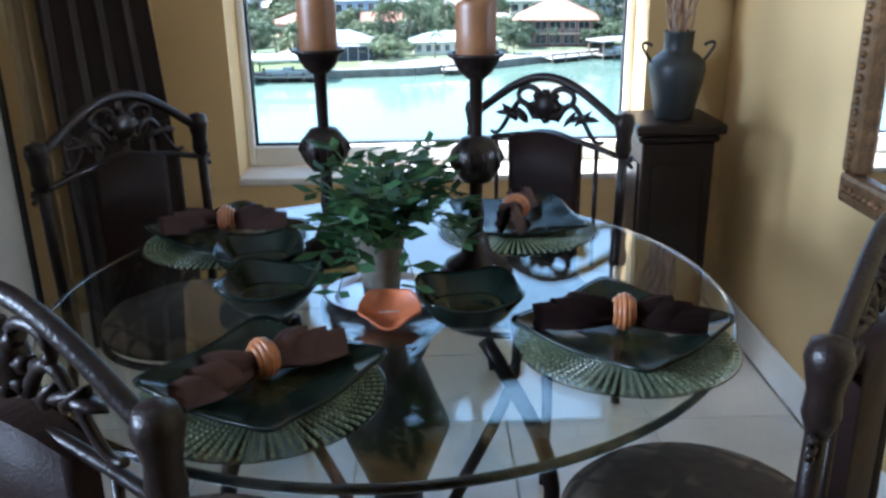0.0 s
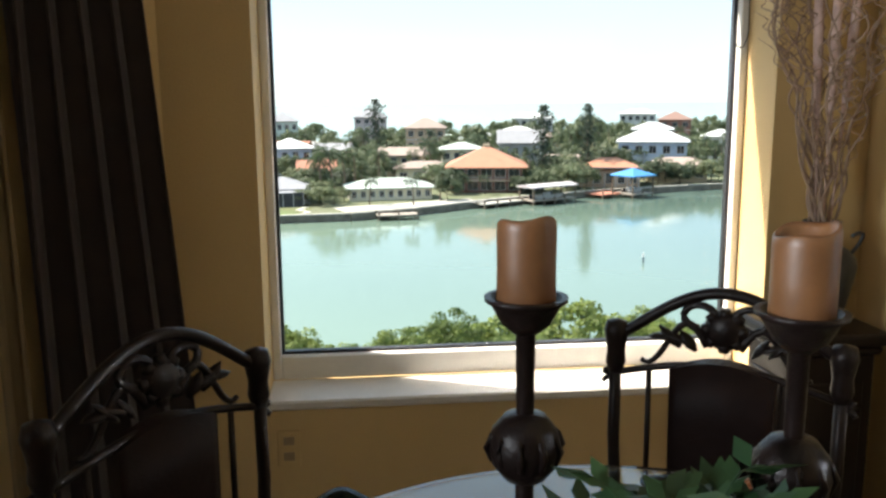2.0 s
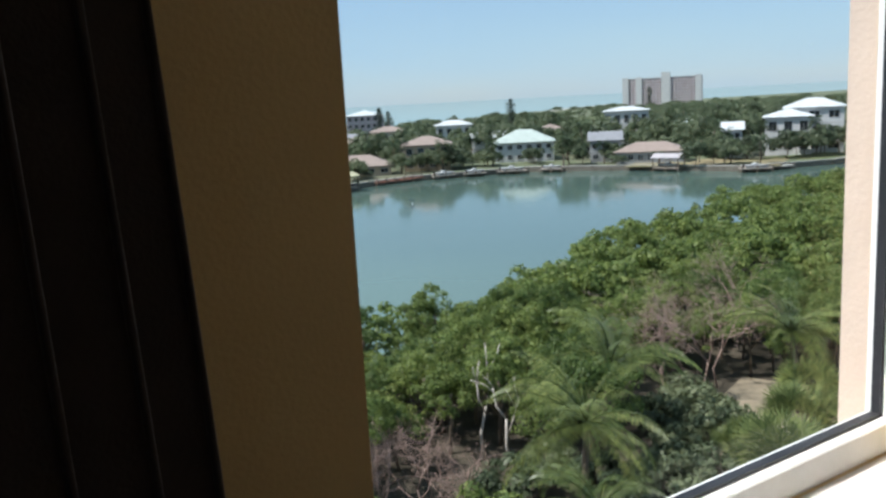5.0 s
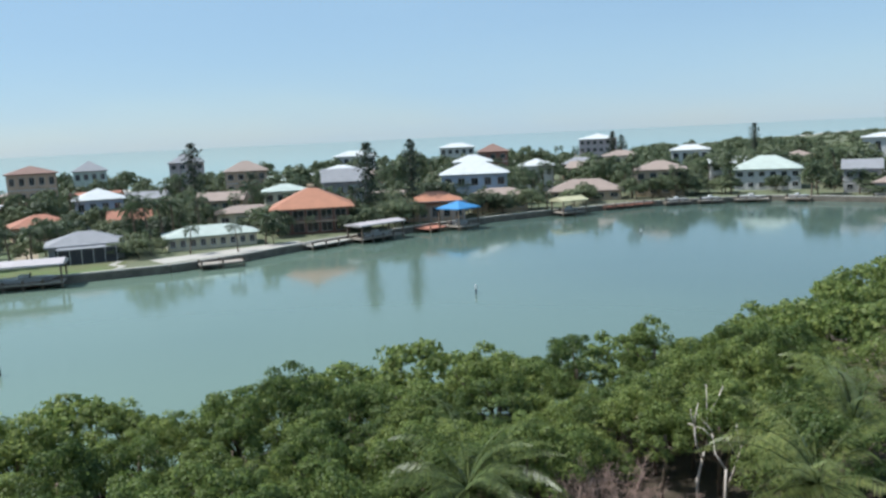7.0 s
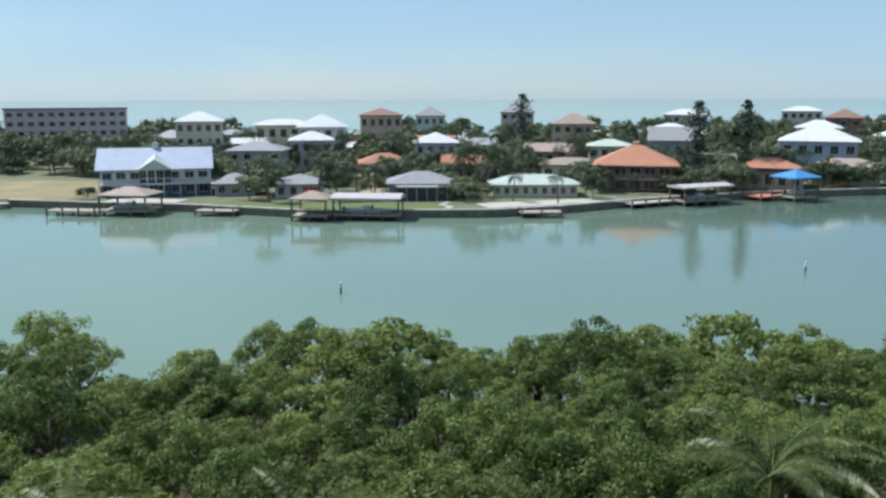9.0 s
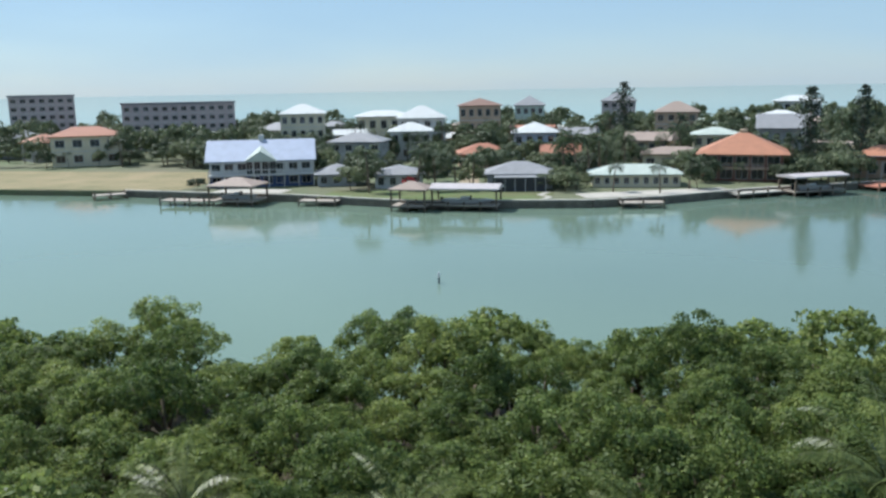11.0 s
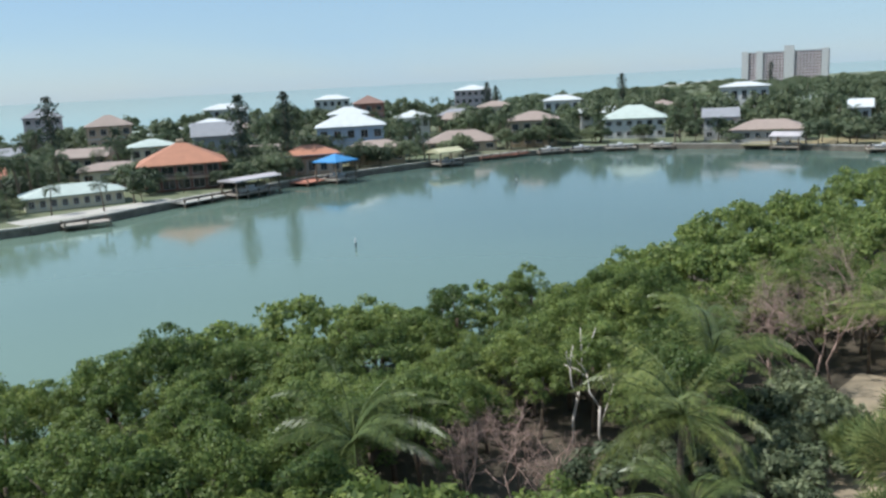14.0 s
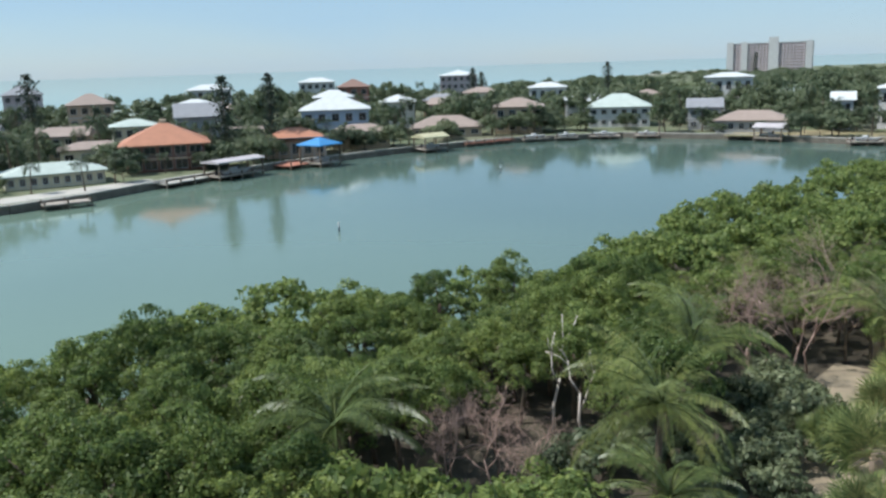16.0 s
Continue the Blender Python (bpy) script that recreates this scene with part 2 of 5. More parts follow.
M["bougain"] = leafmat("red_blossom", (0.35, 0.03, 0.03), 0.3, 0.1)

mw = bpy.data.materials.new("bay_water")
mw.use_nodes = True
n_, l_ = mw.node_tree.nodes, mw.node_tree.links
bw = n_["Principled BSDF"]
tcw, nz1, nz2, rw, bpw = (n_.new("ShaderNode" + k) for k in ("TexCoord", "TexNoise", "TexNoise", "ValToRGB", "Bump"))
nz1.inputs["Scale"].default_value, nz2.inputs["Scale"].default_value, nz2.inputs["Detail"].default_value = 0.02, 0.5, 3
for nz in (nz1, nz2):
    l_.new(tcw.outputs["Object"], nz.inputs["Vector"])
# darker sky reflection painted into the colour along x; turquoise out in the gulf
sep, refl_x, gulf_y, addn = (n_.new("ShaderNode" + k) for k in ("SeparateXYZ", "MapRange", "MapRange", "Math"))
l_.new(tcw.outputs["Object"], sep.inputs[0])
for mr, axis, lo, hi in ((refl_x, "X", -70.0, 150.0), (gulf_y, "Y", 330.0, 700.0)):
    mr.interpolation_type = "SMOOTHSTEP"
    mr.inputs["From Min"].default_value, mr.inputs["From Max"].default_value = lo, hi
    l_.new(sep.outputs[axis], mr.inputs["Value"])
addn.operation = "MULTIPLY_ADD"
l_.new(nz1.outputs["Fac"], addn.inputs[0])
addn.inputs[1].default_value = 0.45
l_.new(refl_x.outputs[0], addn.inputs[2])
rw.color_ramp.elements[0].position, rw.color_ramp.elements[1].position = 0.2, 1.2 / 1.25
rw.color_ramp.elements[0].color, rw.color_ramp.elements[1].color = (0.158, 0.218, 0.163, 1), (0.085, 0.130, 0.108, 1)
l_.new(addn.outputs[0], rw.inputs[0])
gulf = n_.new("ShaderNodeMix")
gulf.data_type = "RGBA"
gulf.inputs["B"].default_value = (0.10, 0.21, 0.185, 1)
l_.new(gulf_y.outputs[0], gulf.inputs["Factor"])
l_.new(rw.outputs[0], gulf.inputs["A"])
l_.new(gulf.outputs["Result"], bw.inputs["Base Color"])
bw.inputs["Roughness"].default_value, bw.inputs["IOR"].default_value = 0.085, 1.33
bpw.inputs["Strength"].default_value, bpw.inputs["Distance"].default_value = 0.10, 0.06
l_.new(nz2.outputs["Fac"], bpw.inputs["Height"])
l_.new(bpw.outputs[0], bw.inputs["Normal"])
M["water"] = mw


# ---- mesh helpers ----
def part(name, bm, material, parent=None, label=""):
    """Links a bmesh as one mesh object, under a thing or part if one is given."""
    me = bpy.data.meshes.new(name)
    bm.to_mesh(me)
    bm.free()
    me.materials.append(M[material])
    ob = new(name, me)
    ob.parent = parent
    return tagged(ob, label) if label else ob


def mesh_ob(name, verts, faces, material, parent=None, smooth=False):
    me = bpy.data.meshes.new(name)
    me.from_pydata([tuple(v) for v in verts], [], [tuple(f) for f in faces])
    me.materials.append(M[material])
    if smooth:
        me.polygons.foreach_set("use_smooth", [True] * len(me.polygons))
    ob = new(name, me)
    ob.parent = parent
    return ob


def thing(name, label, category, group="", m=None):
    ob = tagged(new(name), label, category, group)
    if m:
        ob.matrix_world = m
    return ob


def box(x0, x1, y0, y1, z0, z1, bev=0.0, bm=None, m=None, seg=1):
    bm = bm or bmesh.new()
    r = bmesh.ops.create_cube(bm, size=1)["verts"]
    bmesh.ops.transform(bm, matrix=Matrix.LocRotScale(((x0 + x1) / 2, (y0 + y1) / 2, (z0 + z1) / 2), None, (x1 - x0, y1 - y0, z1 - z0)), verts=r)
    if bev:
        es = list({e for v in r for e in v.link_edges})
        r = [v for v in bmesh.ops.bevel(bm, geom=es, offset=bev, segments=seg, affect="EDGES", profile=0.5)["verts"]]
    if m:
        bmesh.ops.transform(bm, matrix=m, verts=list({v for v in r}))
    return bm


def lathe(profile, seg=28, bm=None, at=(0, 0, 0)):
    """Turned shape from (radius, height) pairs."""
    bm = bm or bmesh.new()
    rings = []
    for r, z in profile:
        if r < 1e-5:
            rings.append([bm.verts.new((at[0], at[1], at[2] + z))])
        else:
            rings.append([bm.verts.new((at[0] + r * math.cos(2 * math.pi * i / seg), at[1] + r * math.sin(2 * math.pi * i / seg), at[2] + z)) for i in range(seg)])
    for (a, b), (p0, p1) in zip(zip(rings, rings[1:]), zip(profile, profile[1:])):
        for i in range(seg):
            j = (i + 1) % seg
            q = [a[i % len(a)], a[j % len(a)], b[j % len(b)], b[i % len(b)]]
            q = list(dict.fromkeys(q))
            if len(q) > 2:
                f = bm.faces.new(q)
                f.smooth = abs(p0[1] - p1[1]) > 1e-5
    return bm


def tube(pts, r, seg=8, bm=None, flat=1.0):
    """A rod along points; r is one radius or one for each point."""
    bm = bm or bmesh.new()
    pts = [Vector(p) for p in pts]
    rs = r if isinstance(r, (list, tuple)) else [r] * len(pts)
    rings, ref = [], Vector((0.31, 0.17, 0.93))
    for i, p in enumerate(pts):
        d = (pts[min(i + 1, len(pts) - 1)] - pts[max(i - 1, 0)]).normalized()
        a = d.cross(ref)
        if a.length < 0.05:
            a = d.cross(Vector((1, 0, 0)))
        a.normalize()
        b = d.cross(a)
        rings.append([bm.verts.new(p + (a * math.cos(2 * math.pi * k / seg) + b * math.sin(2 * math.pi * k / seg) * flat) * rs[i]) for k in range(seg)])
    for a, b in zip(rings, rings[1:]):
        for k in range(seg):
            f = bm.faces.new((a[k], a[(k + 1) % seg], b[(k + 1) % seg], b[k]))
            f.smooth = True
    bm.faces.new(rings[0][::-1])
    bm.faces.new(rings[-1])
    return bm


def arc(n, f):
    return [f(i / (n - 1)) for i in range(n)]


def slab(poly, z0, z1, bm=None):
    """A flat plate with a polygon outline."""
    bm = bm or bmesh.new()
    lo, hi = [bm.verts.new((x, y, z0)) for x, y in poly], [bm.verts.new((x, y, z1)) for x, y in poly]
    bm.faces.new(lo[::-1])
    bm.faces.new(hi)
    for i in range(len(poly)):
        j = (i + 1) % len(poly)
        bm.faces.new((lo[i], lo[j], hi[j], hi[i]))
    bmesh.ops.recalc_face_normals(bm, faces=bm.faces)
    return bm


def struct(name, bm, material, label):
    return tagged(part(name, bm, material), label, name.split("_")[0], kind="structure")

# ---- room shell ----
OX0, OX1, SZ, OT, CEIL = -0.006, 1.594, 0.576, 2.30, 2.75     # window opening and ceiling
WL, WR = -2.3, 1.915                                       # room's far left and right
bm = box(-0.33, OX0, 0, 0.30, -0.1, CEIL + 0.1)
box(OX1, WR + 0.2, 0, 0.30, -0.1, CEIL + 0.1, bm=bm)
box(OX0, OX1, 0, 0.30, -0.1, SZ - 0.03, bm=bm)
box(OX0, OX1, 0, 0.30, OT, CEIL + 0.1, bm=bm)
struct("wall_north", bm, "wall", "ochre painted wall around the big fixed window")
struct("wall_east", box(WR, WR + 0.2, -6.2, 0, -0.1, CEIL + 0.1), "wall", "plain ochre painted side wall")
A45 = Matrix.Translation((-0.27, 0, 0)) @ pose(0, 0, 0, 0, 0, 225)      # x runs along the slanted wall, away from the window wall
bm = box(-0.05, 0.57, -0.2, 0, -0.1, CEIL + 0.1, m=A45)
box(1.55, 2.95, -0.2, 0, -0.1, CEIL + 0.1, bm=bm, m=A45)
box(0.57, 1.55, -0.2, 0, 2.12, CEIL + 0.1, bm=bm, m=A45)
struct("wall_slanted", bm, "wall", "slanted ochre wall with a white door beside the curtain")
bm = box(WL - 0.2, WL, -6.2, -3.45, -0.1, CEIL + 0.1)
box(WL - 0.2, WL, -2.55, -1.9, -0.1, CEIL + 0.1, bm=bm)
box(WL - 0.2, WL, -3.45, -2.55, 2.2, CEIL + 0.1, bm=bm)
struct("wall_west", bm, "wall", "ochre side wall with a wide opening to daylight")
# unseen slab added only to stop the sun entering the side opening
struct("balcony_roof", box(-5.2, WL - 0.21, -5.0, 0.2, 2.6, 2.85), "stucco", "unseen peach stucco slab added to keep sun out of the side opening")
struct("balcony_floor", box(-5.2, WL - 0.21, -5.0, 0.2, -0.25, -0.02), "conc", "pale concrete balcony floor outside the side opening")
struct("wall_south", box(WL - 0.2, WR + 0.2, -6.4, -6.2, -0.1, CEIL + 0.1), "wall", "plain ochre back wall")
struct("ceiling", box(WL - 0.2, WR + 0.2, -6.4, 0.4, CEIL + 0.1, CEIL + 0.25), "ceil", "plain pale painted ceiling")
floor = struct("floor", box(WL - 0.2, WR + 0.2, -6.4, 0.0, -0.1, -0.006), "grout", "pale square floor tiles with thin joints")
bm = box(WR - 0.016, WR, -6.2, -0.002, 0, 0.13, 0.005)
tagged(part("baseboard_east", bm, "white"), "white painted baseboard along the ochre wall", "baseboard", kind="structure")
tagged(part("baseboard_north", box(-0.27, WR - 0.018, -0.016, -0.001, 0, 0.13, 0.005), "white"), "white painted baseboard under the window", "baseboard", kind="structure")
tagged(part("baseboard_slanted", box(0.02, 0.50, 0.001, 0.016, 0, 0.13, 0.005, m=A45), "white"), "white painted baseboard beside the door", "baseboard", kind="structure")

# white door in the slanted wall
door = tagged(new("door_1"), "closed white panelled door with a dark edge seal", "door", kind="structure")
door.matrix_world = A45
part("door_leaf", box(0.585, 1.535, -0.06, -0.02, 0.01, 2.10, 0.004), "white", door)
for z0, z1 in ((0.22, 0.95), (1.1, 1.95)):
    part("door_panel", box(0.72, 1.40, -0.022, -0.012, z0, z1, 0.008), "white", door)
for x0, x1 in ((0.57, 0.583), (1.537, 1.55)):
    part("door_seal", box(x0, x1, -0.07, 0.004, 0, 2.12), "gasket", door, "black rubber seal")

# window
win = tagged(new("window_1"), "large fixed window with a white vinyl frame and deep sill", "window", kind="structure")
GX0, GX1, GZ0, GZ1 = 0.022, 1.566, 0.655, 2.24
for a in ((OX0, GX0, SZ, OT), (GX1, OX1, SZ, OT), (GX0, GX1, SZ, GZ0), (GX0, GX1, GZ1, OT)):
    part("window_frame", box(a[0], a[1], 0.205, 0.285, a[2], a[3], 0.004), "vinyl", win)
for a in ((GX0, GX0 + 0.010, GZ0, GZ1), (GX1 - 0.010, GX1, GZ0, GZ1), (GX0, GX1, GZ0, GZ0 + 0.010), (GX0, GX1, GZ1 - 0.010, GZ1)):
    part("gasket", box(a[0], a[1], 0.236, 0.262, a[2], a[3]), "gasket", win, "black rubber glazing gasket")
pane = part("pane", box(GX0 + 0.004, GX1 - 0.004, 0.245, 0.251, GZ0 + 0.004, GZ1 - 0.004), "pane", win)
pane.visible_shadow = False
part("window_sill", box(OX0 - 0.004, OX1 + 0.004, -0.012, 0.204, SZ - 0.03, SZ, 0.006), "sill", win)
bm = box(-14, -0.06, 0.302, 0.40, -3, 3.2)
box(1.64, 14, 0.302, 0.40, -3, 3.2, bm=bm)
box(-0.06, 1.64, 0.302, 0.40, -3, SZ - 0.05, bm=bm)
box(-0.06, 1.64, 0.302, 0.40, OT + 0.05, 3.2, bm=bm)
struct("facade", bm, "stucco", "peach stucco outer face of the building")
struct("outer_sill", box(-0.055, 1.635, 0.303, 0.41, SZ - 0.049, SZ - 0.02), "stucco", "peach stucco outer ledge")
struct("facade_lower", box(-14, 14, -12, 0.39, -17.95, -3.2), "stucco", "peach stucco lower storeys of the building")
cord = thing("blind_cord", "grey looped window blind cord hanging by the frame", "cord")
part("strand", tube([(1.53, 0.19, 2.29), (1.535, 0.19, 1.9)] + arc(12, lambda u: (1.56 - 0.025 * math.cos(u * math.pi), 0.19, 1.72 - 0.06 * math.sin(u * math.pi))) + [(1.583, 0.19, 1.9), (1.578, 0.19, 2.29)], 0.0022, 5), "vase", cord)

# ---- ground, water ----
WZ, LZ = -18.5, -17.4


def disc(r, z, n=96):
    return [(r * math.cos(2 * math.pi * i / n), r * math.sin(2 * math.pi * i / n), z) for i in range(n)]


sea = mesh_ob("water", disc(4700, WZ), [list(range(96))], "water")
tagged(sea, "calm pale green bay water reaching to the wide gulf", "water", kind="structure")


def shore(x):
    return float(np.interp(x, (-90, -30, -15, -6, 0, 8, 13, 24, 34, 47, 68, 83, 109, 128, 180, 300), (48, 47.5, 47, 50, 49, 53.5, 53.5, 51.5, 50, 55, 67, 69, 76, 78, 86, 95)))


xs = list(range(-120, 400, 10))
poly = [(-120, -160)] + [(x, shore(x) + 0.8 + 0.8 * math.sin(x * 0.9)) for x in xs] + [(390, -160)]
struct("ground_near", slab(poly, WZ - 1, -17.95), "mud", "dark muddy mangrove ground")
FAR = [(-420, 162), (-91, 149), (-72, 146), (-55, 144), (-30, 137), (-1, 140), (10, 145), (25, 156), (50, 169), (78, 177), (110, 181), (140, 172), (155, 147), (163, 122), (184, 114), (300, 112), (900, 300), (1300, 700), (830, 820), (500, 640), (200, 470), (0, 400), (-420, 330)]
struct("ground_far", slab(FAR, WZ - 1, LZ), "town", "flat garden ground of the houses across the bay")
BEACH = [(-420, 326), (0, 396), (200, 466), (500, 636), (830, 816), (830, 850), (490, 668), (190, 495), (0, 424), (-420, 354)]
struct("ground_beach", slab(BEACH, WZ - 1, LZ - 0.4), "conc", "pale sandy gulf beach")
cap = FAR[1:16]
for i, (a, b) in enumerate(zip(cap, cap[1:])):
    d = math.hypot(b[0] - a[0], b[1] - a[1])
    m = pose(a[0], a[1], 0, 0, 0, math.degrees(math.atan2(b[1] - a[1], b[0] - a[0])))
    tagged(part("seawall", box(0, d, -0.5, 0.15, WZ - 1, LZ + 0.12, m=m), "seawall"), "dark stained concrete seawall along the water", "seawall", "seawall lengths", "structure")
    tagged(part("seawall_cap", box(0, d, -0.54, 0.3, LZ + 0.121, LZ + 0.3, m=m), "conc"), "pale concrete seawall cap", "seawall cap", "seawall caps", "structure")


def patch(name, x0, x1, y0, y1, material, label, rz=0, h=0.05):
    struct(name, box(-(x1 - x0) / 2, (x1 - x0) / 2, -(y1 - y0) / 2, (y1 - y0) / 2, LZ, LZ + h, m=pose((x0 + x1) / 2, (y0 + y1) / 2, 0, 0, 0, rz)), material, label)


patch("lawn_dry", -160, -80, 151, 186, "dry", "dry brown grass lot by the water", -1)
patch("lawn_green", -49, -8, 140.5, 151, "lawn", "green lawn above the seawall", -2)
patch("lawn_side", 150, 186, 127, 147, "dry", "dry tan lawn by the water", -62, 0.07)
patch("lawn_right", 184, 260, 119, 134, "lawn", "pale green lawn by the water", 3, 0.09)
patch("patio", -4, 24, 148, 154.5, "conc", "pale concrete patio by the water", 22, 0.06)
patch("pool_deck", -72, -58, 147.5, 153, "conc", "pale pool deck before the blue house", -3, 0.08)
patch("road_lane", -31, -27, 158, 222, "sand", "pale lane between gardens", 8, 0.05)
patch("yard_sand", 1, 13, 165, 180, "sand", "bare sandy yard", 0, 0.06)
patch("path_near", 30, 48, 19, 31, "sand", "bare sandy path below the building", 20, 0.05)
bpy.data.objects["path_near"].location.z = -17.95 - LZ + 0.02
ribbon = [(-9.0, 141.6), (-8.2, 144), (-10.2, 147), (-9.0, 150.5)]
bm = slab([(x - 0.5, y) for x, y in ribbon] + [(x + 0.5, y) for x, y in ribbon[::-1]], LZ + 0.052, LZ + 0.11)
struct("path_garden", bm, "conc", "winding pale garden path")

# ---- houses across the bay ----


def roof_bm(w, d, z0, z1, style, ov=0.7):
    bm = bmesh.new()
    W, D = w / 2 + ov, d / 2 + ov
    t = 0.22
    if style == "flat":
        return box(-W + 0.4, W - 0.4, -D + 0.4, D - 0.4, z0, z1)
    base = [(-W, -D), (W, -D), (W, D), (-W, D)]
    lo, mid = [bm.verts.new((x, y, z0 - t)) for x, y in base], [bm.verts.new((x, y, z0)) for x, y in base]
    if style == "gable":
        top = [bm.verts.new((-W, 0, z1)), bm.verts.new((W, 0, z1))]
    elif w > d * 1.15:
        top = [bm.verts.new((-(W - D) * 0.9, 0, z1)), bm.verts.new(((W - D) * 0.9, 0, z1))]
    else:
        top = [bm.verts.new((0, 0, z1))] * 2
    a, b = top
    bm.faces.new(lo[::-1])
    for i in range(4):
        bm.faces.new((lo[i], lo[(i + 1) % 4], mid[(i + 1) % 4], mid[i]))
    for q in ((mid[0], mid[1], b, a), (mid[1], mid[2], b), (mid[2], mid[3], a, b), (mid[3], mid[0], a)):
        q = list(dict.fromkeys(q))
        bm.faces.new(q)
    return bm


WIN = {}


def win_mesh(w, h):
    k = (round(w, 1), round(h, 1))
    if k not in WIN:
        bm = bmesh.new()
        f = 0.09
        for a in ((-w / 2, w / 2, -h / 2, -h / 2 + f), (-w / 2, w / 2, h / 2 - f, h / 2), (-w / 2, -w / 2 + f, -h / 2 + f, h / 2 - f), (w / 2 - f, w / 2, -h / 2 + f, h / 2 - f), (-f / 3, f / 3, -h / 2 + f, h / 2 - f)):
            box(a[0], a[1], -0.10, 0.02, a[2], a[3], bm=bm)
        me = bpy.data.meshes.new("window_frame")
        bm.to_mesh(me)
        bm.free()
        me.materials.append(M["w_white"])
        bm = box(-w / 2 + f * 0.5, w / 2 - f * 0.5, -0.05, 0.01, -h / 2 + f * 0.5, h / 2 - f * 0.5)
        mp = bpy.data.meshes.new("pane")
        bm.to_mesh(mp)
        bm.free()
        mp.materials.append(M["dark"])
        WIN[k] = (me, mp)
    return WIN[k]


def add_window(parent, x, y, z, w, h, rz=0):
    me, mp = win_mesh(w, h)
    o = new("window", me)
    o.parent = parent
    o.matrix_local = pose(x, y, z, 0, 0, rz)
    p = new("pane", mp)
    p.parent = o
    return o


def house(name, label, x, y, w, d, eave, top, wall, roof, style="hip", storeys=1, rz=0.0, nwin=4, wh=0.5, ov=0.7, winw=0.55, category="house"):
    """A house with its walls, roof and each window; z of eave and top, footing on the far ground."""
    h = thing(name, label, category, "", pose(x, y, LZ, 0, 0, rz))
    ez, tz = eave - LZ, top - LZ
    part("wall", box(-w / 2, w / 2, -d / 2, d / 2, -0.2, ez), wall, h)
    part("roof", roof_bm(w, d, ez + 0.05, tz, style, ov), roof, h)
    sh = ez / storeys
    for s in range(storeys):
        zc = s * sh + sh * 0.52
        if s:
            part("floor_band", box(-w / 2 - 0.06, w / 2 + 0.06, -d / 2 - 0.06, d / 2 + 0.06, s * sh - 0.1, s * sh + 0.12), "w_white", h)
        step = w / nwin
        for i in range(nwin):
            add_window(h, -w / 2 + step * (i + 0.5), -d / 2, zc, step * winw, sh * wh)
        for sgn, rot in ((-1, -90), (1, 90)):
            for yy in (-d * 0.22, d * 0.22):
                add_window(h, sgn * w / 2, yy, zc, min(1.4, d * 0.2), sh * wh, rot)
    return h


# orange-roofed villa, the landmark of the bay
hv = house("orange_roof_house", "two-storey brick-coloured house with an orange hipped tile roof and dark porches", 28.0, 176.5, 14.2, 12.5, -12.2, -8.0, "w_brick", "r_orange", "hip", 2, -9, 5, 0.72, 1.5, 0.82)
for i in range(6):
    part("porch_post", box(-7.3 + i * 2.85, -7.0 + i * 2.85, -7.45, -7.15, -0.1, 5.1), "w_brick", hv)
part("porch_floor", box(-7.4, 7.4, -7.5, -6.26, 2.42, 2.66), "w_peach", hv)
for i in range(5):
    part("porch_rail", box(-7.0 + i * 2.85, -4.5 + i * 2.85, -7.4, -7.32, 3.45, 3.53), "w_peach", hv)
part("cupola", box(-0.7, 0.7, -0.7, 0.7, 8.9, 9.7, 0.1), "w_tan", hv)
bh = house("blue_house", "pale blue gabled house with a white upper balcony and tall windows", -68, 163.0, 20, 12, -12.2, -8.4, "w_white", "r_blue", "gable", 2, 20, 8, 0.6, 0.8, 0.72)
part("lower_wall", box(-10.05, 10.05, -6.05, 6.05, -0.1, 2.2), "w_navy", bh)
part("balcony", box(-10.3, 10.3, -7.6, -6.06, 2.35, 2.6), "w_white", bh)
for i in range(8):
    part("balcony_post", box(-10.2 + i * 2.9, -10.0 + i * 2.9, -7.55, -7.35, -0.1, 5.2 if i % 2 else 3.6), "w_white", bh)
part("balcony_rail", box(-10.2, 10.2, -7.52, -7.40, 3.45, 3.6), "w_white", bh)
bm = bmesh.new()
vs = [bm.verts.new(p) for p in ((-3.2, -7.9, 5.2), (3.2, -7.9, 5.2), (0, -7.9, 7.2), (-3.2, 0, 5.2), (3.2, 0, 5.2), (0, 0, 8.2))]
for q in ((0, 1, 2), (0, 2, 5, 3), (1, 4, 5, 2), (0, 3, 4, 1)):
    bm.faces.new([vs[k] for k in q])
part("porch_gable", bm, "r_mint", bh)
for i in range(4):
    add_window(bh, -2.3 + i * 1.53, -6.12, 3.75, 1.3, 2.6)
part("chimney", box(-0.5, 0.5, -0.5, 0.5, 8.6, 10.0, 0.05), "w_white", bh)
ln = house("lanai_house", "low grey-roofed house with a dark screened pool enclosure", -15.0, 160.5, 12, 9, -14.6, -12.6, "w_grey", "r_grey", "hip", 1, 6, 3, 0.6)
for i in range(6):
    part("screen_post", box(-4.6 + i * 1.84, -4.5 + i * 1.84, -8.6, -8.5, -0.1, 2.5), "w_white", ln)
part("screen", box(-4.6, 4.7, -8.55, -4.55, -0.05, 2.45), "screen", ln, "dark mesh screen")
part("screen_roof", box(-4.7, 4.8, -8.65, -4.52, 2.46, 2.6), "r_grey", ln)
house("grey_bungalow", "low grey bungalow with a shallow roof behind the lawn", -52, 162.5, 7.5, 8, -15.0, -13.2, "w_grey", "r_grey", "hip", 1, 16, 3, 0.6)
house("white_bungalow", "low white bungalow with pale columns", -38.5, 160, 9, 8, -14.8, -13.2, "w_white", "r_grey", "hip", 1, 12, 4, 0.6)
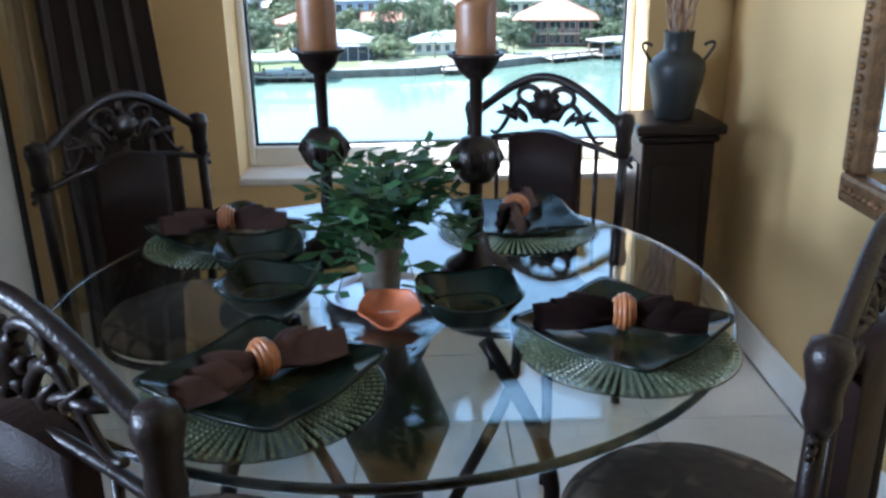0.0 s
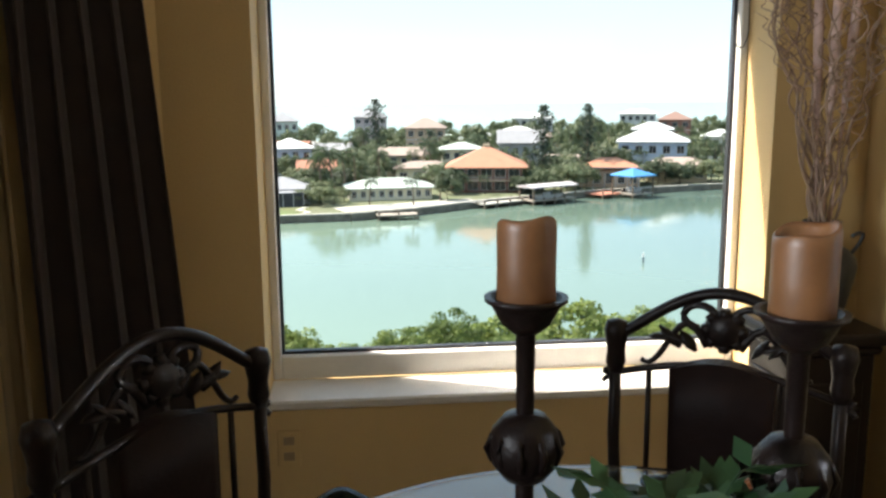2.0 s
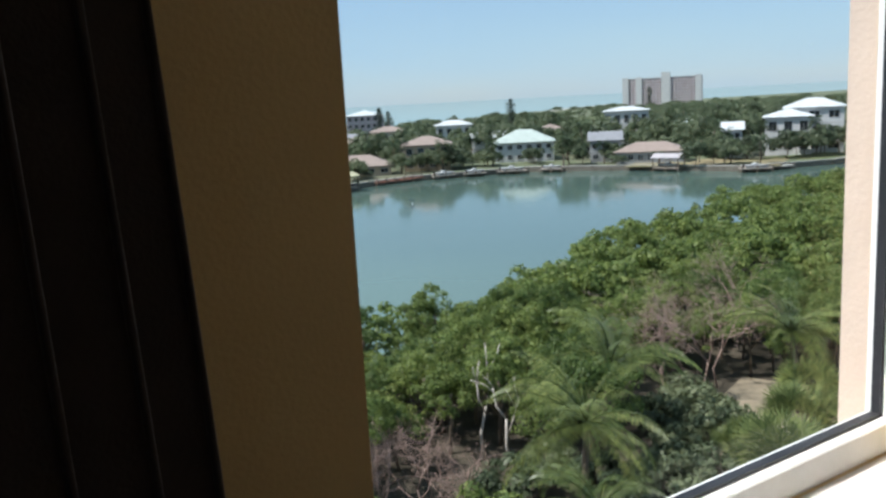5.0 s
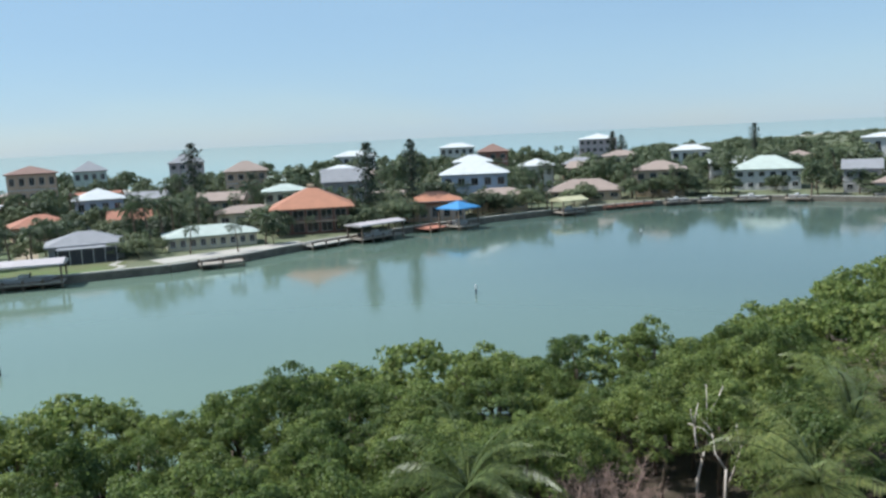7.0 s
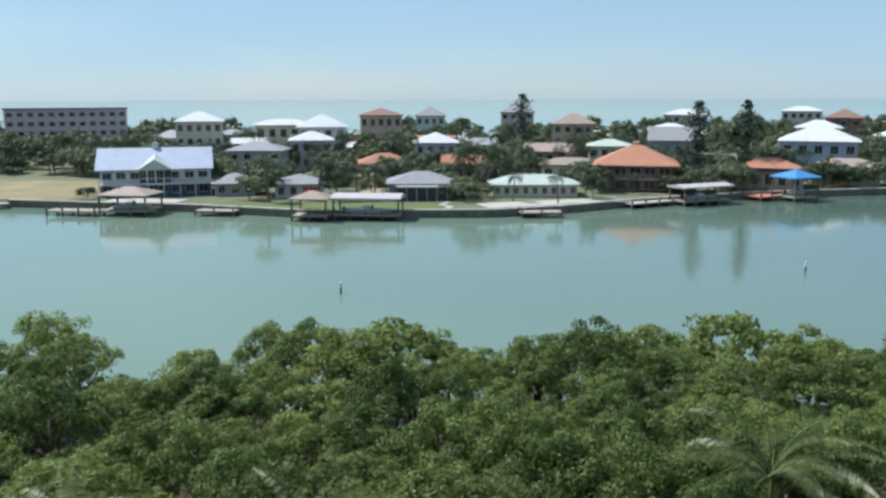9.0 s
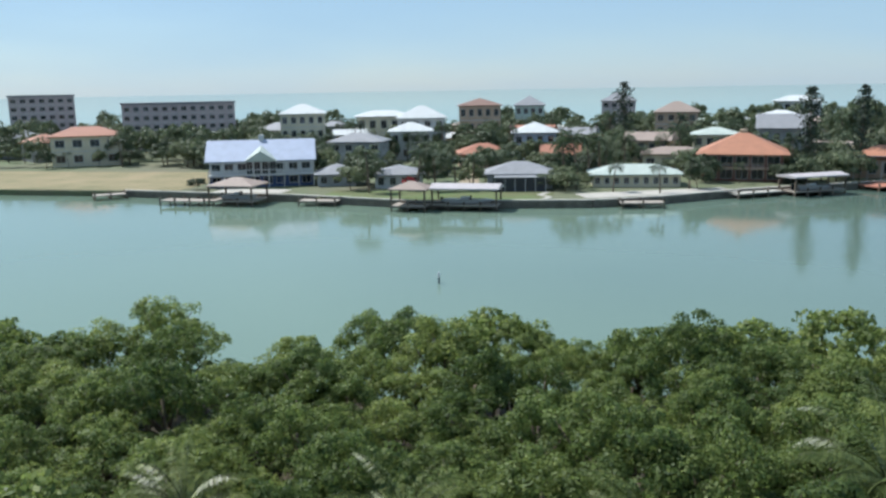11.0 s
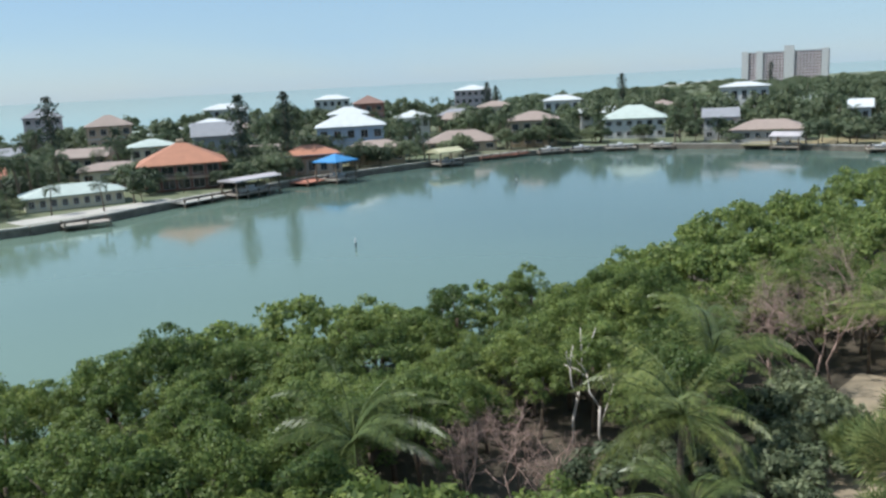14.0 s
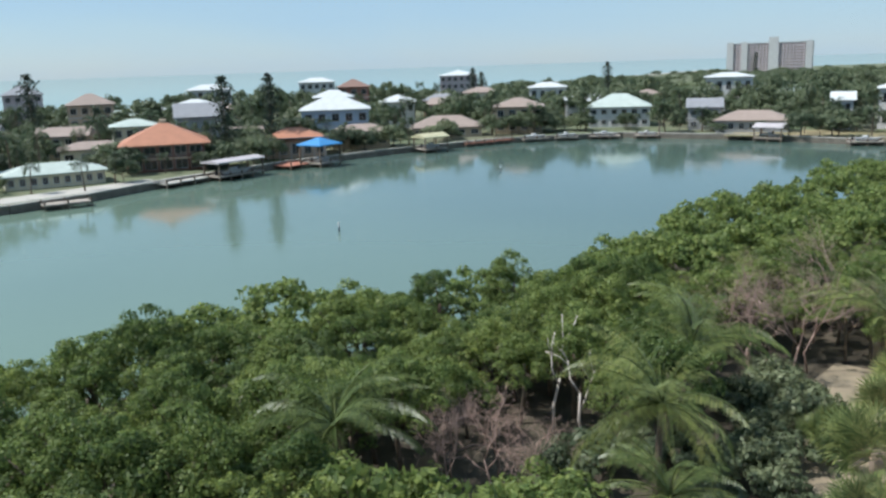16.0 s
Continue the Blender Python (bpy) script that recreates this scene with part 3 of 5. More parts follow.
wf = house("white_flat_house", "long low cream house with a white metal roof", 6.5, 163.5, 16, 8, -15.0, -13.4, "w_cream", "r_mint", "hip", 1, 4, 9, 0.55)
ol = house("orange_lanai_house", "low house with an orange tile roof and a glazed porch", 56, 180, 13, 9, -13.6, -11.2, "w_peach", "r_orange", "hip", 1, -16, 5, 0.6)
part("porch_roof", box(-6, 7, -7.6, -4.6, 3.35, 3.55, m=pose(0, 0, 0.2, -6, 0, 0)), "r_grey", ol)
for i in range(6):
    part("porch_post", box(-5.9 + i * 2.4, -5.75 + i * 2.4, -7.5, -7.35, -0.1, 3.4), "w_white", ol)
HOUSES = [
    ("white_villa", "tall white villa with a white hipped roof near the beach", -89, 246, 13, 11, -5.6, -2.8, "w_cream", "r_white", "hip", 3, 18, 5),
    ("white_roof_villa", "villa with a bright white hipped roof", -50.5, 238, 13, 11, -6.9, -3.6, "w_white", "r_white", "hip", 3, 12, 4),
    ("white_roof_villa", "lower villa with a white roof among palms", -50, 222, 11, 9, -9.8, -7.6, "w_white", "r_white", "hip", 2, 12, 4),
    ("red_roof_villa", "three-storey peach villa with a reddish hipped roof", -37, 261, 12.5, 11, -4.2, -2.0, "w_peach", "r_brown", "hip", 3, 8, 5),
    ("grey_villa", "tall grey-green villa near the beach", -25, 300, 10, 10, -5.2, -1.9, "w_green", "r_grey", "hip", 3, 5, 4),
    ("blue_grey_villa", "pale blue villa with a bright white roof", -16.5, 216, 10.5, 10, -10.0, -7.5, "w_blue", "r_white", "hip", 2, 5, 4),
    ("terracotta_cottage", "small cottage with a terracotta roof", -9, 196, 8, 7, -13.9, -11.8, "w_brick", "r_terra", "gable", 1, 3, 3),
    ("white_roof_villa", "wide villa with a white hipped roof behind hedges", 77, 211, 17, 13, -9.2, -5.8, "w_blue", "r_white", "hip", 2, -20, 5),
    ("peach_villa", "peach villa with a tan tile roof", 22, 262, 12, 10, -6.8, -3.8, "w_peach", "r_tan", "hip", 3, -5, 4),
    ("grey_villa", "grey villa behind tall trees", 6, 322, 12, 10, -4.5, -1.4, "w_mauve", "r_grey", "hip", 4, -1, 4),
    ("resort_tower_house", "pale octagonal-roofed villa near the beach", 191, 355, 17, 15, -4.2, -1.8, "w_mauve", "r_white", "hip", 4, -28, 6),
    ("mint_roof_house", "white stilt house with a pale mint hipped roof", 155, 192, 16.5, 12, -11.8, -8.4, "w_white", "r_mint", "hip", 2, -39, 6),
    ("brown_roof_house", "two-storey tan house with a brown-grey roof", 124, 196, 12.5, 10, -10.4, -8.2, "w_tan", "r_tan", "hip", 2, -34, 4),
    ("tan_roof_house", "long low house with a tan gabled roof by the water", 104, 200, 18, 10, -14.8, -12.0, "w_tan", "r_tan", "hip", 1, -27, 5),
    ("grey_ranch_house", "low grey ranch house with a screened porch", 165, 152.5, 17, 9, -14.4, -12.2, "w_grey", "r_tan", "hip", 1, -50, 7),
    ("white_beach_house", "stepped white house with pale roofs", 196, 134, 11, 10, -7.6, -5.6, "w_white", "r_white", "hip", 2, -56, 3),
    ("white_beach_house", "upper wing of a white house with a pale roof", 204, 132, 14, 10, -5.6, -3.3, "w_white", "r_white", "hip", 3, -56, 3),
    ("small_grey_house", "small grey house among trees", 162, 166, 8, 7, -11.6, -9.4, "w_grey", "r_grey", "gable", 2, -44, 3),
    ("small_white_house", "narrow white house among trees", 184, 142, 4.5, 7, -10.2, -8.3, "w_white", "r_white", "gable", 2, -52, 2),
    ("grey_roof_house", "house with a grey hipped roof behind the orange roof", 40, 200, 10, 9, -8.6, -5.6, "w_grey", "r_grey", "gable", 2, -11, 4),
    ("white_roof_house", "house with a flat white roof behind pines", 47, 240, 11, 9, -7.6, -6.0, "w_white", "r_white", "hip", 2, -11, 4),
    ("tan_low_house", "low house with a tan roof behind a hedge", 75, 188, 13, 8, -13.4, -11.9, "w_tan", "r_tan", "hip", 1, -23, 4),
    ("white_long_house", "long white roofed house far along the shore", 219, 214, 15, 10, -5.9, -4.5, "w_white", "r_white", "hip", 2, -45, 5),
    ("red_roof_house", "low house with a red tile roof beyond the lot", -135, 205, 17, 10, -9.5, -7.2, "w_cream", "r_terra", "hip", 2, 30, 4),
    ("pale_roof_house", "house with a pale roof between gardens", 27, 212, 10, 8, -10.6, -9.0, "w_cream", "r_mint", "hip", 2, -5, 4),
    ("pale_roof_house", "low house with a pale roof by the sandy yard", 16, 192, 13, 7, -13.6, -12.2, "w_cream", "r_tan", "hip", 1, -5, 4),
    ("white_roof_house", "house with a white roof near the beach", 95, 262, 12, 9, -8.0, -5.8, "w_white", "r_white", "hip", 3, -20, 4),
    ("white_roof_house", "white roofed house behind the hedge row", 108, 240, 10, 9, -9.5, -7.4, "w_white", "r_white", "hip", 2, -24, 4),
    ("white_roof_house", "white roofed house among far trees", 178, 262, 13, 9, -8.2, -6.4, "w_white", "r_white", "hip", 2, -34, 4),
    ("tan_roof_house", "pale house with a tan roof among far trees", 150, 262, 12, 9, -8.8, -7.0, "w_cream", "r_tan", "hip", 2, -30, 4),
    ("white_roof_house", "bright roofed house by the far beach", 70, 330, 16, 10, -5.6, -3.6, "w_white", "r_white", "hip", 3, -12, 5),
    ("white_roof_house", "bright roofed house by the beach palms", 130, 380, 16, 10, -5.2, -3.2, "w_white", "r_white", "hip", 3, -19, 5),
    ("white_roof_house", "long bright roof behind palms near the beach", -68, 262, 17, 9, -7.2, -5.4, "w_cream", "r_white", "hip", 2, 15, 5),
    ("brown_dome_house", "round-roofed brown house far off", 117, 300, 11, 11, -6.0, -3.0, "w_brick", "r_brown", "hip", 3, -21, 3),
]
for nm, lb, x, y, w, d, e, t, wl, rf, st, so, rz, nw in HOUSES:
    house(nm, lb, x, y, w, d, e, t, wl, rf, st, so, rz, nw)
# smaller houses in the streets behind
rh = random.Random(23)
for k in range(400):
    az, r = rh.uniform(-50, 38), rh.uniform(185, 330)
    x, y = -r * math.sin(radians(az)), r * math.cos(radians(az))
    if len(HOUSES) > 66 or y > 375 + x * 0.4 or (x > 120 and y < 150) or (x < -78 and y < 195) or y < 22 + np.interp(x, [p[0] for p in FAR[:12]], [p[1] for p in FAR[:12]]) or any(math.hypot(x - q[2], y - q[3]) < 15 for q in HOUSES) or math.hypot(x - 28, y - 176) < 18:
        continue
    rf, kind_ = rh.choice((("r_white", "white"), ("r_grey", "grey"), ("r_tan", "tan"), ("r_tan", "tan"), ("r_grey", "grey"), ("r_mint", "pale green"), ("r_terra", "terracotta")))
    e = LZ + rh.choice((3.2, 5.4, 6.0))
    HOUSES.append(("street_house", "small house with a " + kind_ + " roof among garden trees", x, y, rh.uniform(9, 15), rh.uniform(7, 10), e, e + rh.uniform(1.4, 2.4), rh.choice(("w_cream", "w_grey", "w_peach", "w_white", "w_tan")), rf, rh.choice(("hip", "hip", "gable")), 1 if e < LZ + 4 else 2, az + rh.uniform(-30, 30), 4))
    house(*HOUSES[-1])
# flats and the far tower
house("apartment_block", "long grey-mauve apartment block with a flat roof", -141, 268, 36, 12, -2.6, -1.9, "w_mauve", "r_grey", "flat", 5, 28, 12, 0.5, 0.7, 0.6, "apartment block")
house("apartment_block", "grey apartment block with a flat roof beyond the lot", -205, 285, 22, 12, 0.4, 1.1, "w_mauve", "r_grey", "flat", 6, 36, 7, 0.5, 0.7, 0.6, "apartment block")
tw = house("resort_tower", "long pinkish high-rise resort block far along the beach", 668, 603, 78, 18, 10.5, 11.2, "w_mauve", "r_white", "flat", 10, -48, 26, 0.5, 0.7, 0.6, "tower block")
part("lift_shaft", box(-1, 8, -10.2, -9.02, -0.1, 33.5), "w_white", tw)
for x0 in (-39.2, -26, 32):
    part("stair_bay", box(x0, x0 + 6, -10, -9.02, -0.1, 29.5), "w_white", tw)

# ---- docks, canopies, boats, markers ----


def dock(name, label, x, y, w, d, rz, roof="", ztop=3.6, boat=False, deck="dock", gable=0.6):
    """A pier on piles, w along the shore, d out over the water, with a roof if one is named."""
    o = thing(name, label, "dock", "", pose(x, y, WZ, 0, 0, rz))
    part("deck", box(-w / 2, w / 2, -d / 2, d / 2, 0.75, 0.95), deck, o)
    n = max(2, int(w / 2.6))
    for i in range(n + 1):
        for yy in (-d / 2 + 0.15, d / 2 - 0.15):
            xx = -w / 2 + 0.15 + (w - 0.3) * i / n
            part("pile", box(xx - 0.13, xx + 0.13, yy - 0.13, yy + 0.13, -1.0, ztop if roof and i in (0, n) else 1.5), "bark", o)
    if roof:
        part("canopy", roof_bm(w, d, ztop, ztop + gable, "gable" if gable < 0.9 else "hip", 0.3), roof, o)
    if boat:
        bm = bmesh.new()
        L, B = w * 0.36, min(1.3, d * 0.3)
        lo = [bm.verts.new((sx * L * 0.8, sy * B * 0.6, 1.0)) for sx, sy in ((-1, -1), (0.7, -1), (1.1, 0), (0.7, 1), (-1, 1))]
        hi = [bm.verts.new((sx * L, sy * B, 1.65)) for sx, sy in ((-1, -1), (0.7, -1), (1.25, 0), (0.7, 1), (-1, 1))]
        bm.faces.new(lo[::-1]), bm.faces.new(hi)
        for i in range(5):
            bm.faces.new((lo[i], lo[(i + 1) % 5], hi[(i + 1) % 5], hi[i]))
        box(-L * 0.25, L * 0.15, -B * 0.4, B * 0.4, 1.65, 2.1, 0.1, bm=bm)
        b = thing("motor_boat", "white motor boat on a lift under the canopy", "boat", "", pose(x, y, WZ, 0, 0, rz))
        part("hull", bm, "hull", b)
        part("windscreen", box(L * 0.16, L * 0.2, -B * 0.4, B * 0.4, 1.66, 2.3), "dark", b)
        part("outboard_motor", box(-L * 1.12, -L * 1.005, -0.22, 0.22, 1.1, 2.0, 0.06), "dark", b)
    return o


dock("boat_dock", "dark wooden dock with a tan peaked canopy", -63.5, 140.5, 8.5, 6.5, -3, "r_tan", 3.6, True, "dock", 1.2)
dock("pier", "low weathered pier beside the canopy", -72.5, 138.5, 9, 3.5, -3)
dock("pier", "small pier below the green lawn", -48, 139.5, 7, 3, -3)
dock("boat_dock", "small dock with a pale peaked canopy", -30.5, 135.5, 6, 5, -4, "r_tan", 3.7, False, "dock", 1.1)
dock("boat_dock", "boat lift with a long pale canopy", -21.5, 137.0, 11, 5, -2, "c_white", 3.7, True)
dock("pier", "narrow wooden pier by the patio", 7.0, 140.6, 7, 3, 8)
dock("boat_dock", "boat lift with a flat pale canopy before the orange roof", 37.5, 159.5, 11, 4.5, 28, "c_white", 3.5, True, "dock", 0.4)
dock("pier", "pale pier with boards along the seawall", 27, 155.5, 10, 3.5, 33, deck="conc")
dock("boat_dock", "boat lift under a bright blue canopy", 57, 166.5, 6.2, 6, 28, "c_blue", 4.6, True, "dock", 1.4)
dock("pier", "red stained deck with chairs by the canopy", 51, 166.5, 6, 5, 30, deck="reddeck")
dock("boat_dock", "boat dock with a pale yellow canopy", 87, 175.5, 6.5, 5, 8, "c_yellow", 3.6, True, "dock", 0.8)
dock("pier", "long red stained deck by the seawall", 106, 181, 17, 4, 6, deck="reddeck")
dock("boat_dock", "small white boat dock by the mint roof", 134, 171.5, 8, 4, -35, "", 3.2, True)
dock("boat_dock", "white dock canopy below the ranch house", 157, 139.5, 6.5, 5, -68, "c_white", 3.4, True, "dock", 0.8)
dock("pier", "pale pier by the far lawn", 168, 119, 10, 3, -30, deck="conc")
dock("boat_dock", "open boat lift beside the red deck", 117.5, 178.5, 7, 3.5, -10, "", 3.0, True)
dock("boat_dock", "open boat lift with a white boat", 125, 175.5, 6, 3.5, -20, "", 3.0, True)
dock("boat_dock", "small open boat lift by the seawall", 142, 165, 6, 3.5, -50, "", 3.0, True)
dock("boat_dock", "open lift with a white boat by the far lawn", 163, 119.5, 7, 3.5, -40, "", 3.0, True)
dock("pier", "pier at the edge of the dry lot", -92, 145.5, 6, 3, 40)
for x, y in ((-15.9, 83.3), (35.4, 97.2), (81.0, 134.2)):
    o = thing("channel_marker", "white topped dark post standing in the water", "marker", "channel markers", pose(x, y, WZ))
    o.scale = (0.8, 0.8, 0.8)
    part("post", lathe([(0.13, -1.0), (0.13, 0.75), (0.0, 0.76)], 10), "dark", o)
    part("cap", lathe([(0.15, 0.77), (0.15, 1.35), (0.07, 1.5), (0, 1.55)], 10), "hull", o, "white cap")

# ---- trees ----


def quads(c, u, v):
    """Leaf quads from centres and half-axes (arrays of n x 3)."""
    n = len(c)
    p = np.stack([c - u, c + v * 0.55, c + u, c - v * 0.55], 1).reshape(-1, 3)
    return p, np.arange(4 * n).reshape(n, 4)


def fast_mesh(name, p, f, material):
    me = bpy.data.meshes.new(name)
    me.vertices.add(len(p))
    me.vertices.foreach_set("co", np.ascontiguousarray(p, dtype=np.float32).ravel())
    me.loops.add(f.size)
    me.loops.foreach_set("vertex_index", f.ravel().astype(np.int32))
    me.polygons.add(len(f))
    me.polygons.foreach_set("loop_start", (np.arange(len(f)) * f.shape[1]).astype(np.int32))
    me.update(calc_edges=True)
    me.materials.append(M[material])
    return me


def crown_mesh(rng, clumps, per, leaf, rx, rz, zc, cl=0.42, material="mang"):
    """A crown of leaf clumps with an uneven outline."""
    P = []
    d = rng.normal(size=(clumps, 3))
    d /= np.linalg.norm(d, axis=1)[:, None]
    d[:, 2] = np.abs(d[:, 2]) * 1.15 - 0.35
    rad = rng.uniform(0.55, 1.05, clumps)[:, None]
    cs = d * rad * np.array([rx, rx, rz]) + np.array([0, 0, zc])
    for c in cs:
        s = rx * cl * rng.uniform(0.6, 1.25)
        q = rng.normal(size=(per, 3))
        q /= np.linalg.norm(q, axis=1)[:, None]
        q[:, 2] = np.where(q[:, 2] < -0.3, -q[:, 2], q[:, 2])
        ctr = c + q * s * rng.uniform(0.65, 1.05, per)[:, None] * np.array([1, 1, 0.75])
        t = np.cross(q + rng.normal(size=(per, 3)) * 0.55, rng.normal(size=(per, 3)))
        t /= np.linalg.norm(t, axis=1)[:, None] + 1e-6
        w = np.cross(t, q)
        w /= np.linalg.norm(w, axis=1)[:, None] + 1e-6
        L = leaf * rng.uniform(0.6, 1.3, per)[:, None]
        P.append((ctr, t * L, w * L))
    c, u, v = (np.concatenate(k) for k in zip(*P))
    return quads(c, u, v), cs


def tree(name, label, seed, clumps, per, leaf, rx, rz, h, material, cl=0.42, bark="bark", branch=5, category="tree"):
    """A tapered trunk with limbs to the clumps, and a crown of leaves; base at the origin."""
    rng = np.random.default_rng(seed)
    o = thing(name, label, category)
    (p, f), cs = crown_mesh(rng, clumps, per, leaf, rx, rz, h - rz, cl, material)
    cr = new("crown", fast_mesh("crown", p, f, material))
    cr.parent = o
    lean = Vector((rng.uniform(-0.4, 0.4), rng.uniform(-0.4, 0.4), 0))
    top = Vector((0, 0, h - rz * 0.9)) + lean
    bm = tube([Vector((0, 0, -0.4)), top * 0.5 + lean * 0.3, top], [0.045 * h * 0.6, 0.03 * h * 0.6, 0.014 * h], 6)
    for k in range(branch):
        e = Vector(cs[k % len(cs)])
        s = top * rng.uniform(0.45, 0.9)
        tube([s, (s + e) / 2 + Vector((0, 0, -0.2)), e], [0.014 * h, 0.010 * h, 0.004 * h], 5, bm)
    part("trunk", bm, bark, o)
    return o


def frond_pts(rng, L, droop, n, pitch, yaw, spread, lw):
    """Leaflets of one arching palm frond."""
    c, u, v, mid = [], [], [], []
    x, z, a = 0.0, 0.0, pitch
    cy, sy = math.cos(yaw), math.sin(yaw)
    for i in range(n):
        s = i / (n - 1)
        step = L / n
        x += math.cos(a) * step
        z += math.sin(a) * step
        a -= droop / n * (0.5 + 1.3 * s)
        mid.append((x * cy, x * sy, z))
        ll = spread * math.sin(math.pi * min(1, 0.12 + s * 0.9)) ** 0.7
        for sg in (-1, 1):
            dx, dy, dz = 0.45 * math.cos(a), sg * 0.85, 0.45 * math.sin(a) - 0.35 - 0.25 * rng.random()
            q = Vector((dx, dy, dz)).normalized() * ll * rng.uniform(0.8, 1.1)
            q = Vector((q.x * cy - q.y * sy, q.x * sy + q.y * cy, q.z))
            c.append(Vector(mid[-1]) + q * 0.5)
            u.append(q * 0.5)
            v.append(Vector((cy, sy, 0.1)) * lw)
    return c, u, v, mid


def palm(name, label, seed, h, fronds, L, material, n=18, spread=0.75, lw=0.07, bend=0.5, wind=0.0):
    rng = np.random.default_rng(seed)
    o = thing(name, label, "palm tree")
    c, u, v = [], [], []
    top = Vector((bend, bend * 0.4, h))
    bm = tube(arc(7, lambda s: (bend * s * s, bend * 0.4 * s * s, -0.3 + (h + 0.3) * s)), [0.20 - 0.09 * k / 6 for k in range(7)], 8)
    part("trunk", bm, "bark", o)
    rb = bmesh.new()
    for k in range(fronds):
        yaw = k * 2.4 + rng.uniform(-0.3, 0.3)
        pit = rng.uniform(0.0, 1.45) if n > 12 else rng.uniform(-0.35, 1.25)
        a, b, d, mid = frond_pts(rng, L * rng.uniform(0.85, 1.1), (1.15 if n > 12 else 1.5) + rng.uniform(0, 0.7), n, pit, yaw + wind * math.sin(yaw), spread, lw)
        c += [top + q for q in a]
        u += b
        v += d
        if n > 12:
            tube([top] + [top + Vector(q) for q in mid[::3]], [0.035 * (1 - j / (len(mid[::3]) + 1)) + 0.006 for j in range(len(mid[::3]) + 1)], 4, rb)
    p, f = quads(np.array([tuple(q) for q in c]), np.array([tuple(q) for q in u]), np.array([tuple(q) for q in v]))
    cr = new("crown", fast_mesh("crown", p, f, material))
    cr.parent = o
    if n > 12:
        part("frond_stems", rb, material, o)
    else:
        rb.free()
    return o


def bare(name, label, seed, h, depth, material, spread=0.6, r0=0.09, kids=3):
    """A leafless branching tree or bush."""
    rng = np.random.default_rng(seed)
    o = thing(name, label, "dead tree")
    bm = bmesh.new()

    def grow(p, d, L, r, k):
        e = p + d * L
        mid = (p + e) / 2 + Vector(rng.normal(size=3)) * L * 0.08
        tube([p, mid, e], [r, r * 0.85, r * 0.65], 5 if k > 1 else 3, bm)
        if k:
            for _ in range(kids):
                nd = (d + Vector(rng.normal(size=3)) * spread + Vector((0, 0, 0.12))).normalized()
                grow(p + (e - p) * rng.uniform(0.6, 1.0), nd, L * rng.uniform(0.6, 0.85), r * 0.6, k - 1)
    grow(Vector((0, 0, -0.2)), Vector((rng.uniform(-.15, .15), 0, 1)).normalized(), h * 0.4, r0, depth)
    part("branches", bm, material, o)
    return o


def place(src, x, y, z, s, rz, sz=None):
    c = copy_thing(src, pose(x, y, z, 0, 0, rz))
    c.scale = (s, s, sz or s)
    return c


rt = random.Random(7)
MANG = "leafy green mangrove tree in the dense shore thicket"
near = [tree("mangrove_tree", MANG, 10 + i, 44, 120, 0.082, 2.05, 1.95, 5.2, "mang", 0.27) for i in range(4)]
mid_ = [crown_mesh(np.random.default_rng(30 + i), 34, 34, 0.19, 2.4, 1.8, 3.4, 0.28)[0] for i in range(3)]
for o in near:
    tagged(o, "", "", "mangrove thicket")
first = set()


def set_tree(src, x, y, z, s, rz, sz=None):
    """The first use moves the tree itself; later ones are copies."""
    if src.name not in first:
        first.add(src.name)
        src.matrix_world = pose(x, y, z, 0, 0, rz)
        src.scale = (s, s, sz or s)
        return src
    return place(src, x, y, z, s, rz, sz)


def woods(name, label, spots, variants, material):
    """Many far crowns joined into one mesh."""
    P, F, n = [], [], 0
    for x, yy, z, s, a, sz in spots:
        p, f = rt.choice(variants)
        c, q = math.cos(a), math.sin(a)
        w = np.stack([p[:, 0] * c - p[:, 1] * q, p[:, 0] * q + p[:, 1] * c, p[:, 2]], 1) * np.array([s, s, sz]) + np.array([x, yy, z])
        P.append(w), F.append(f + n)
        n += len(p)
    return tagged(new(name, fast_mesh(name, np.concatenate(P), np.concatenate(F), material)), label, "trees", kind="stuff")


thick = []
y = 17.0
count_m = 0
PALMS = ((-15.4, 27.2, 0.72, 20), (-6.0, 27.6, 0.75, 200), (2.6, 28.4, 0.75, 80), (11.8, 31.5, 0.97, 140), (23.6, 25.6, 1.02, 10), (30.2, 31.2, 1.05, 250), (42.5, 27.6, 1.05, 60), (20.5, 22.0, 0.7, 300))
while y < 110:
    step = 2.6 if y < 62 else 3.6
    x = -50.0
    while x < 240:
        far = math.hypot(x, y) > 75
        st = step * (1.0 if not far else 1.55)
        px, py = x + rt.uniform(-0.8, 0.8), y + rt.uniform(-0.8, 0.8)
        az = math.degrees(math.atan2(-px, py))
        clear = (px > 17 and py < 24.5 + 0.12 * px and px < 62) or (math.hypot(px - 17, py - 29.5) < 4.2) or (math.hypot(px - 39.5, py - 31.5) < 6.0) or (math.hypot(px - 22.8, py - 32.0) < 3.8) or any(math.hypot(px - q[0], py - q[1] + 1.0) < 3.0 for q in PALMS)
        if py < shore(px) + 0.6 and -66 < az < 44 and not clear:
            edge = shore(px) - py
            s = rt.uniform(0.78, 1.2)
            sz = s * rt.uniform(0.78, 1.20)
            if far or px > 62 or px < -36 or (py < 25 and count_m > 20) or count_m >= 296:
                thick.append((px, py, -18.0, s, rt.uniform(0, 6.28), sz))
            else:
                count_m += 1
                set_tree(rt.choice(near), px, py, -18.0, s, rt.uniform(0, 360), sz)
        x += st * rt.uniform(0.85, 1.15)
    y += step * 0.92

